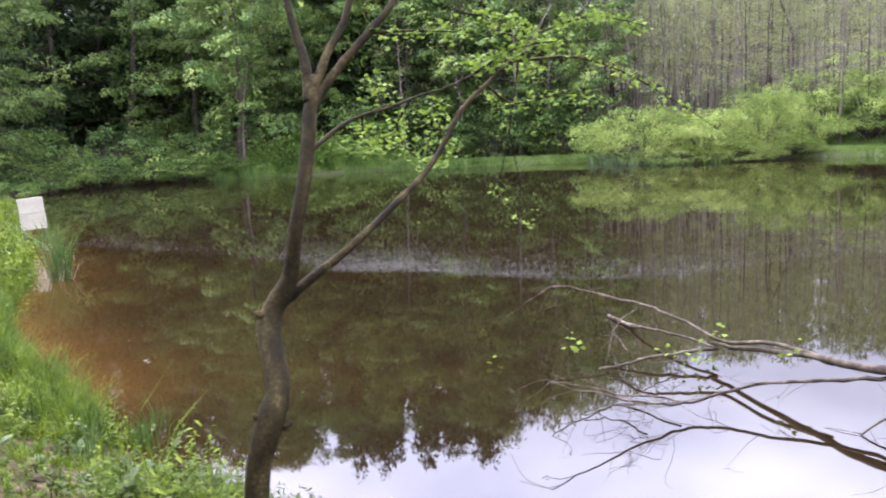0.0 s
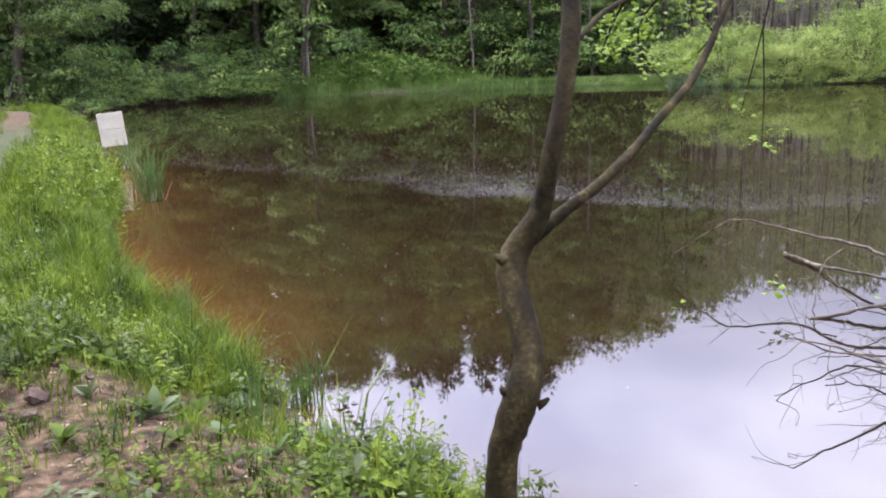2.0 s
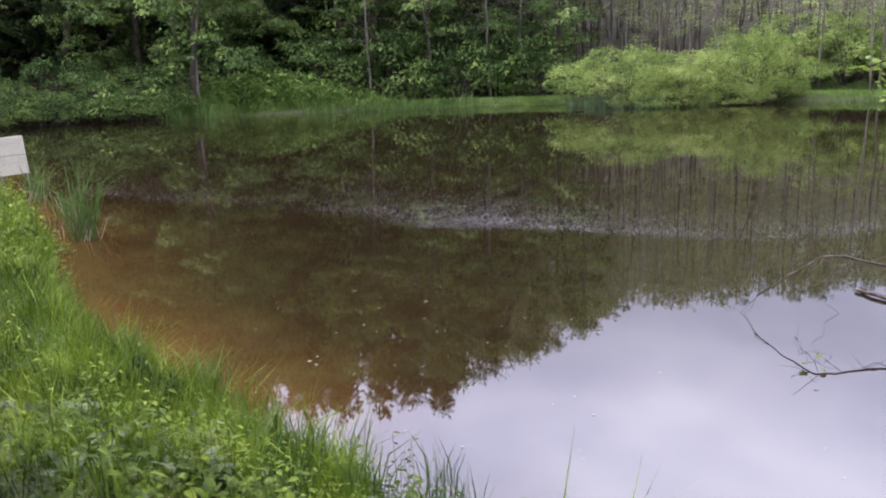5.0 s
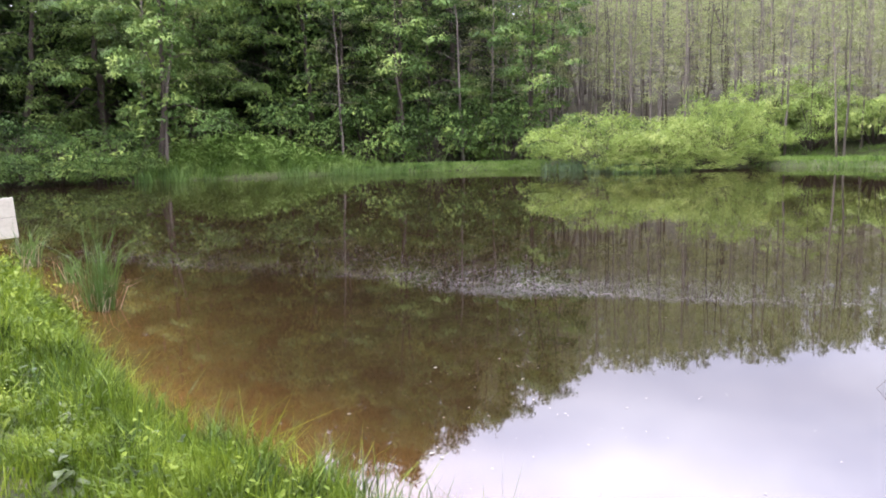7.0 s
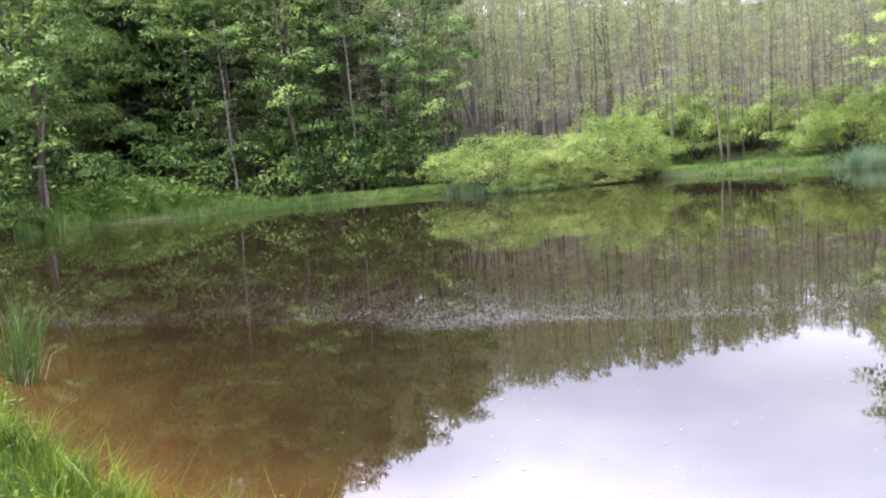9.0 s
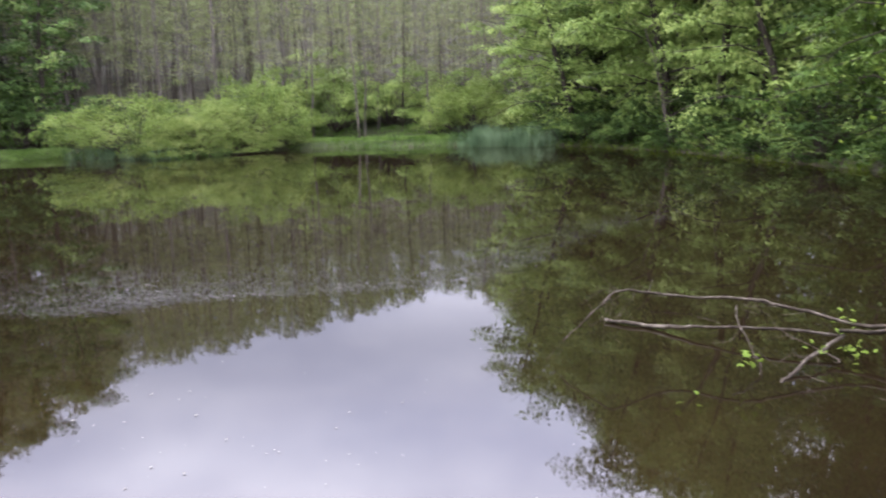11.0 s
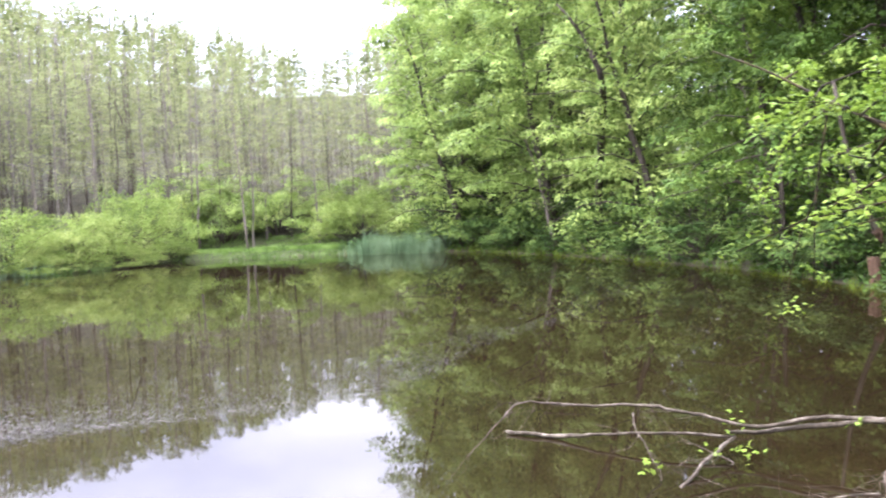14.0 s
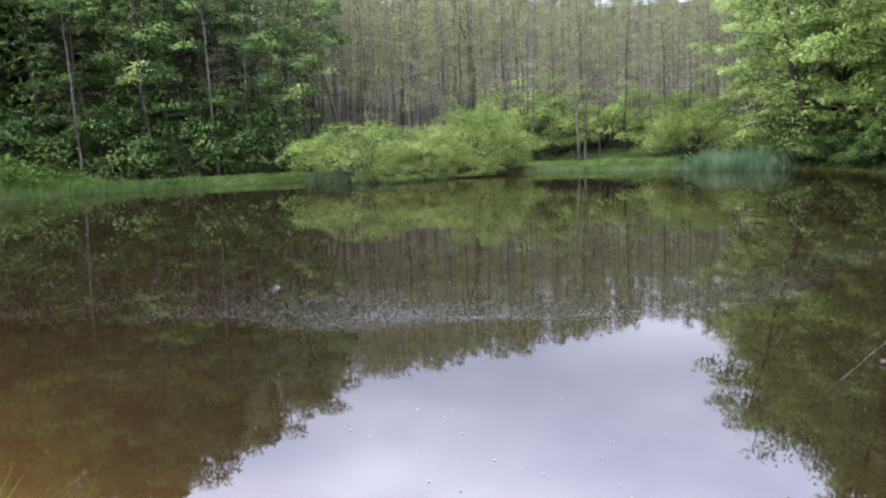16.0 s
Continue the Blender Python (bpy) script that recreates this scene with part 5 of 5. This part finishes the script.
p = p[(p[:, 0] < -2.75 + 0.25 * wave(p, 2.0, 61)) | (p[:, 1] > 6.2) | (rng.random(len(p)) < 0.34)]
tall = p[rng.random(len(p)) < 0.22]
grass("bank_grass", p, 0.20 + 0.19 * wave(p, 3.2, 31), 0.0070, 0.9, GRASS, "fresh green grass on the bank", 1, 0.07, 11)
grass("tall_bank_grass", tall, 0.40 + 0.28 * wave(tall, 2.6, 32), 0.009, 0.7, GRASS, "taller grass blades along the bank edge", 2, 0.06, 8)
tuft = rng.normal(size=(150, 2)) * np.array([0.65, 0.5]) + np.array([-2.15, 4.55])
tuft = tuft[(pond_dist(tuft) > 0.05) & (to_line(tuft, TRACK) > 0.45)]
grass("soil_tufts", tuft, 0.12, 0.0055, 0.9, GRASS, "loose grass tufts on the sandy soil", 9, 0.035, 16)
rim = strip(16, 900, bank[3:9], 0.02, 0.38)
rim = rim[(pond_dist(rim) > 0.02) & (wave(rim, 2.4, 44) > -0.5)]
grass("rim_grass", rim, 0.28 + 0.24 * wave(rim, 3.4, 45), 0.0075, 0.75, GRASS, "rank grass leaning out along the water's edge", 8, 0.05, 10)
q = rng.uniform((-9, 1), (1, 9), (2600, 2))
q = q[(to_line(q, TRACK) > 0.38 + 0.25 * wave(q, 2.0, 9)) & (pond_dist(q) > 0.2) & (wave(q, 2.8, 22) > -0.1)]
grass("path_grass", q, 0.11, 0.006, 0.9, GRASS, "short sparse grass beside the path", 3, 0.05, 8)
q = strip(3, 2600, bank[8:15], 2.0, 5.5)
q = q[to_line(q, TRACK) > 0.9]
grass("meadow_grass", q, 0.28, 0.012, 0.8, GRASS_LIME, "long grass between bank and path", 4, 0.12, 8)
sedge = strip(14, 60, bank[2:8], 0.0, 0.55)
grass("sedge_tufts", sedge, 0.42, 0.008, 0.45, REED, "dark green sedge tufts standing at the water's edge", 7, 0.045, 26)
far = SHORE[17:29]
lawn = np.vstack([strip(4, 3000, far[:5], -0.05, 1.6), strip(15, 7500, far[3:], -0.05, 6.0)])
lawn = lawn[(pond_dist(lawn) > -0.08) & ~((lawn[:, 0] > 8.0) & (lawn[:, 0] < 17.2) & (lawn[:, 1] < 42.6))]
grass("far_bank_grass", lawn, 0.19, 0.026, 0.7, GRASS_LIME, "lime green grass on the far bank", 5, 0.14, 6)
m = rng.normal(size=(3000, 2)) * np.array([2.9, 1.5]) + np.array([-7.2, 46.3])
m = m[pond_dist(m) > 0.0]
grass("mound_grass", m, 0.62, 0.035, 0.8, GRASS_LIME, "rank green growth on the far mound", 6, 0.16, 7)
for k, (x0, y0, x1, y1, n, h) in enumerate([(-4.8, 44.6, 3.0, 45.7, 320, 0.6), (8.3, 43.2, 10.5, 38.9, 130, 0.75), (10.0, 39.0, 13.0, 39.0, 60, 0.6), (23.2, 33.8, 24.6, 30.2, 420, 0.95), (19.5, 38.3, 22.8, 34.6, 110, 0.32), (-11.0, 42.8, -9.0, 43.6, 120, 0.8)]):
    bed = strip(20 + k, n, np.array([(x0, y0), (x1, y1)]), -0.7, 0.9) + np.random.default_rng(k).normal(size=(n, 2)) * 0.35
    bed = bed[wave(bed, 1.1, 60 + k) > -0.35]
    grass("reed_bed", bed, h, 0.034, 0.35, REED_BLUE if k in (1, 3) else REED, "blue-green reed bed at the water's edge", 30 + k, 0.10, 6)
grass("shade_grass", strip(40, 480, SHORE[28:38], -0.12, 0.6), 0.30, 0.016, 0.9, GRASS, "grass tufts at the shaded bank", 41, 0.10, 7)

# ---- broad-leaved weeds on the near bank ----


def herb_cards(name, pts, seed, size, high, mat, label):
    rng = np.random.default_rng(seed)
    per = 9
    c = np.repeat(pts, per, 0) + rng.normal(size=(len(pts) * per, 2)) * 0.055
    z = land(c) + np.abs(rng.normal(size=len(c))) * high + 0.02
    a = np.column_stack([c - np.repeat(pts, per, 0), rng.normal(size=len(c)) * 0.03 - 0.01]) + rng.normal(size=(len(c), 3)) * 0.03
    s = size * rng.uniform(0.5, 1.3, len(c))
    return tagged(piece(name, mesh_of(name, *cards(np.column_stack([c, z]), a, rng.normal(size=(len(c), 3)) * 0.35 + (0, 0, 1), s, s * 0.62), mat)), label, "weeds", kind="stuff")


w = np.vstack([strip(50, 2600, bank[:11], 0.1, 1.7), strip(51, 420, bank[:5], 0.05, 0.9)])
rng.shuffle(w)
w = w[(to_line(w, TRACK) > 0.8) & ((np.hypot(w[:, 0] + 2.5, w[:, 1] - 4.6) > 0.85 + 0.22 * wave(w, 3.0, 66)) | (rng.random(len(w)) < 0.07))]


def leafy(name, pts, seed, tall, leaf_len, mat, label, stems=4, pairs=5):
    """Upright weeds: thin stems with leaves set along them."""
    rng = np.random.default_rng(seed)
    lots, base = [], np.column_stack([pts, land(pts)])
    us = np.array([0.0, 0.35, 0.75, 1.0])
    wd = np.array([0.05, 0.5, 0.36, 0.0])
    for b in base:
        big = rng.uniform(0.5, 1.25)
        for _ in range(stems):
            az = rng.uniform(0, 6.28)
            top = b + np.array([math.cos(az) * 0.35, math.sin(az) * 0.35, 1.0]) * tall * big * rng.uniform(0.5, 1.0)
            foot = b + np.array([math.cos(az), math.sin(az), 0]) * 0.02
            sd = np.array([-math.sin(az), math.cos(az), 0]) * 0.002
            lots.append((np.array([foot - sd, foot + sd, top + sd * 0.5, top - sd * 0.5]), [[0, 1, 2, 3]]))
            for j in range(pairs):
                c = foot + (top - foot) * (0.2 + 0.8 * (j + 1) / pairs)
                a = az + j * 1.57 + rng.normal() * 0.4
                out = np.array([math.cos(a), math.sin(a), rng.normal(0.1, 0.3)])
                side = np.array([-math.sin(a), math.cos(a), rng.normal(0, 0.15)])
                L = leaf_len * big * rng.uniform(0.6, 1.2) * (1.1 - 0.5 * j / pairs)
                mid = c + out * (us * L)[:, None] - np.array([0, 0, 1]) * (0.35 * L * us ** 2)[:, None]
                e = side * (wd * L * 0.5)[:, None] + np.array([0, 0, 1]) * (wd * L * 0.12)[:, None]
                e2 = -side * (wd * L * 0.5)[:, None] + np.array([0, 0, 1]) * (wd * L * 0.12)[:, None]
                v = np.vstack([mid, mid[1:3] + e[1:3], mid[1:3] + e2[1:3]])
                lots.append((v, [[0, 4, 1], [1, 4, 5, 2], [2, 5, 3], [0, 1, 6], [1, 2, 7, 6], [2, 3, 7]]))
    return tagged(piece(name, mesh_of(name, *join(lots), mat)), label, "weeds", kind="stuff")


near_w = w[(w[:, 1] < 6.2) | ((w[:, 1] < 9.5) & (rng.random(len(w)) < 0.45))]
leafy("bank_weeds", near_w[:420], 1, 0.17, 0.042, WEED, "low leafy weeds among the bank grass", 4, 5)
leafy("bank_nettles", near_w[420:530], 2, 0.36, 0.048, WEED, "taller nettles standing in the bank grass", 4, 8)
leafy("grey_weeds", near_w[530:610], 3, 0.20, 0.080, WEED_GREY, "grey-green broad-leaved weeds among the bank grass", 3, 4)
herb_cards("far_bank_weeds", w[w[:, 1] >= 9.5], 1, 0.07, 0.13, WEED, "leafy weeds among the grass farther along the bank")
w = rng.normal(size=(1500, 2)) * np.array([3.0, 1.3]) + np.array([-7.8, 46.2])
w = w[pond_dist(w) > 0.2]
herb_cards("mound_weeds", w, 2, 0.22, 0.34, GRASS_LIME, "leafy undergrowth on the far mound")
w = strip(52, 2000, SHORE[27:38], 0.15, 2.2)
herb_cards("shade_weeds", w, 3, 0.14, 0.16, LEAF_DARK, "ivy and leafy undergrowth on the shaded bank")


def dock_leaf(length, width):
    u = np.linspace(0, 1, 6)
    wd = width * np.sin(np.pi * (0.08 + 0.92 * u)) ** 0.8 * 0.5
    mid = np.column_stack([u * length, 0 * u, 0.55 * length * u * (1 - 0.75 * u)])
    v = np.vstack([mid + np.column_stack([0 * u, wd, 0.25 * wd]), mid, mid - np.column_stack([0 * u, wd, -0.25 * wd])])
    return v, [[r * 6 + i, r * 6 + i + 1, r * 6 + 7 + i, r * 6 + 6 + i] for r in (0, 1) for i in range(5)]


# every second dock takes the leaf colour with the sheen painted in
DOCK = [mesh_of("leaf", *dock_leaf(L, W), m, True) for m in (WEED, WEED_SHEEN) for L, W in ((0.13, 0.060), (0.10, 0.056), (0.155, 0.064))]
rng = np.random.default_rng(71)
spots = [(-2.3, 4.15), (-1.95, 4.3), (-1.5, 4.45), (-1.75, 4.2), (-2.6, 4.5), (-1.35, 4.55), (-2.80, 4.15), (-1.86, 5.0), (-3.1, 5.2), (-3.35, 5.0), (-2.5, 4.9), (-2.2, 4.35), (-1.55, 4.75), (-1.75, 4.6), (-3.0, 6.0), (-3.5, 6.3), (-3.9, 6.6), (-2.6, 5.6), (-1.3, 4.7), (-2.05, 5.1),
         (-3.7, 7.1), (-4.2, 7.6), (-4.6, 8.3), (-2.9, 4.6), (-4.1, 6.1), (-1.2, 4.35), (-3.3, 4.5), (-2.4, 5.25), (-5.2, 9.6), (-2.0, 4.75), (-3.08, 4.8), (-3.63, 5.28), (-2.77, 5.17), (-2.54, 4.5), (-2.01, 4.72), (-3.5, 5.45), (-1.84, 4.77)]
for k, (x, y) in enumerate(spots):
    weed = new("dock_plant")
    for i in range(int(rng.integers(5, 10))):
        ob = piece("leaf", DOCK[int(rng.integers(0, 3)) + 3 * (k % 2)], weed)
        ob.matrix_basis = pose(0, 0, 0.01, rng.normal(0, 12), -rng.uniform(0, 45), i * 137.5 + rng.uniform(-25, 25)) @ Matrix.Scale(rng.uniform(0.55, 1.0), 4)
    weed.location = (x, y, land_at(x, y))
    tagged(weed, "broad-leaved dock plant on sandy soil", "weed", "dock plants on the bank")

# ---- what floats on the water ----


def floats(name, pts, size, mat, label, seed, z=0.004):
    rng = np.random.default_rng(seed)
    n = len(pts)
    ang, s = rng.uniform(0, 6.28, n), size * rng.lognormal(0, 0.45, n)
    k = np.arange(4) * 2 * np.pi / 4
    v = np.zeros((n, 4, 3))
    r = s[:, None] * rng.uniform(0.6, 1.2, (n, 4))
    v[..., 0] = pts[:, :1] + r * np.cos(ang[:, None] + k)
    v[..., 1] = pts[:, 1:] + 0.7 * r * np.sin(ang[:, None] + k)
    v[..., 2] = z + rng.uniform(0, 0.003, (n, 1))
    return tagged(piece(name, mesh_of(name, v.reshape(-1, 3), np.arange(n * 4).reshape(-1, 4), mat)), label, "debris", kind="stuff")


BAND = glide([(-8.0, 17.8), (-5.4, 16.0), (-3.0, 14.4), (-1.6, 12.75), (-0.6, 12.5), (0.8, 11.7), (2.0, 11.1), (3.4, 11.3), (4.7, 11.8), (6.4, 12.3), (8.2, 12.4), (10.5, 13.0), (13.0, 13.8), (15.5, 15.6)], 60)
rng = np.random.default_rng(81)
i = rng.integers(0, 59, 84000)
p = BAND[i] + (BAND[i + 1] - BAND[i]) * rng.random((84000, 1))
back = np.abs(rng.exponential(0.75, 84000)) * np.interp(p[:, 0], [-8, -2, 0, 3, 9], [2.4, 1.8, 1.1, 1.2, 1.4])
p = p + np.column_stack([0.25 * back, back]) + rng.normal(size=p.shape) * 0.10
i = rng.integers(0, 24, 46000)
q = BAND[i] + (BAND[i + 1] - BAND[i]) * rng.random((46000, 1))
p = np.vstack([p, q + np.column_stack([0.25 * (b := np.abs(rng.exponential(1.4, 46000))), b]) + rng.normal(size=q.shape) * 0.12])
keep = rng.random(len(p)) < np.interp(p[:, 0], [-8, -4, -1.5, 0.5, 3, 6, 10], [0.55, 0.80, 0.95, 0.9, 0.65, 0.45, 0.30]) * (0.55 + 0.45 * wave(p, 1.2, 7))
floats("pollen_scum", p[keep], 0.0060, SCUM, "grey-white pollen scum drifted into a band", 1)
p = rng.uniform((-10, 5), (20, 36), (260, 2))
p = p[pond_dist(p) < -0.3]
floats("floating_petals", p, 0.0062, PETAL, "small pale petals and specks afloat", 2)
p = rng.normal(size=(150, 2)) * np.array([1.3, 1.6]) + np.array([-2.6, 8.4])
p = p[pond_dist(p) < -0.1]
floats("floating_bits", p, 0.007, PETAL, "small pale leaf bits afloat near the bank", 3)

# ---- dry litter on the bare soil ----
rng = np.random.default_rng(91)
q = rng.normal(size=(1500, 2)) * np.array([1.1, 1.0]) + np.array([-2.6, 4.2])
q = q[pond_dist(q) > 0.05]
z = land(q) + 0.004
sz = rng.uniform(0.008, 0.035, len(q))
tagged(piece("soil_litter", mesh_of("soil_litter", *cards(np.column_stack([q, z]), rng.normal(size=(len(q), 3)) * np.array([1, 1, 0.15]), rng.normal(size=(len(q), 3)) * 0.3 + (0, 0, 1), sz, sz * rng.uniform(0.15, 0.6, len(q))), STRAW)),
       "dry leaf bits and straw on the bare soil", "litter", kind="stuff")
lumps = []
for k in range(260):
    x, y = rng.normal(size=2) * np.array([1.0, 0.9]) + np.array([-2.7, 4.0])
    if pond_dist(np.array([[x, y]]))[0] < 0.1:
        continue
    r = rng.lognormal(-4.2, 0.5)
    bm = bmesh.new()
    bmesh.ops.create_icosphere(bm, subdivisions=1, radius=r, matrix=pose(x, y, land_at(x, y) + r * 0.15, rng.uniform(0, 90), 0, rng.uniform(0, 360)) @ Matrix.Diagonal((1.3, 1, 0.65, 1)))
    lumps.append((np.array([v.co for v in bm.verts]) + rng.normal(size=(len(bm.verts), 3)) * r * 0.12, [[v.index for v in f.verts] for f in bm.faces]))
    bm.free()
CLOD = rough_mat("soil_clods", [(0.3, (0.0192, 0.0128, 0.0090)), (0.55, (0.0544, 0.0371, 0.0269)), (0.8, (0.1088, 0.0832, 0.0640))], (20, 20, 20), 0.95, 0.5, 80, 0.004)
tagged(piece("soil_clods", mesh_of("soil_clods", *join(lumps), CLOD)), "small clods and pebbles on the bare soil", "stones", kind="stuff")
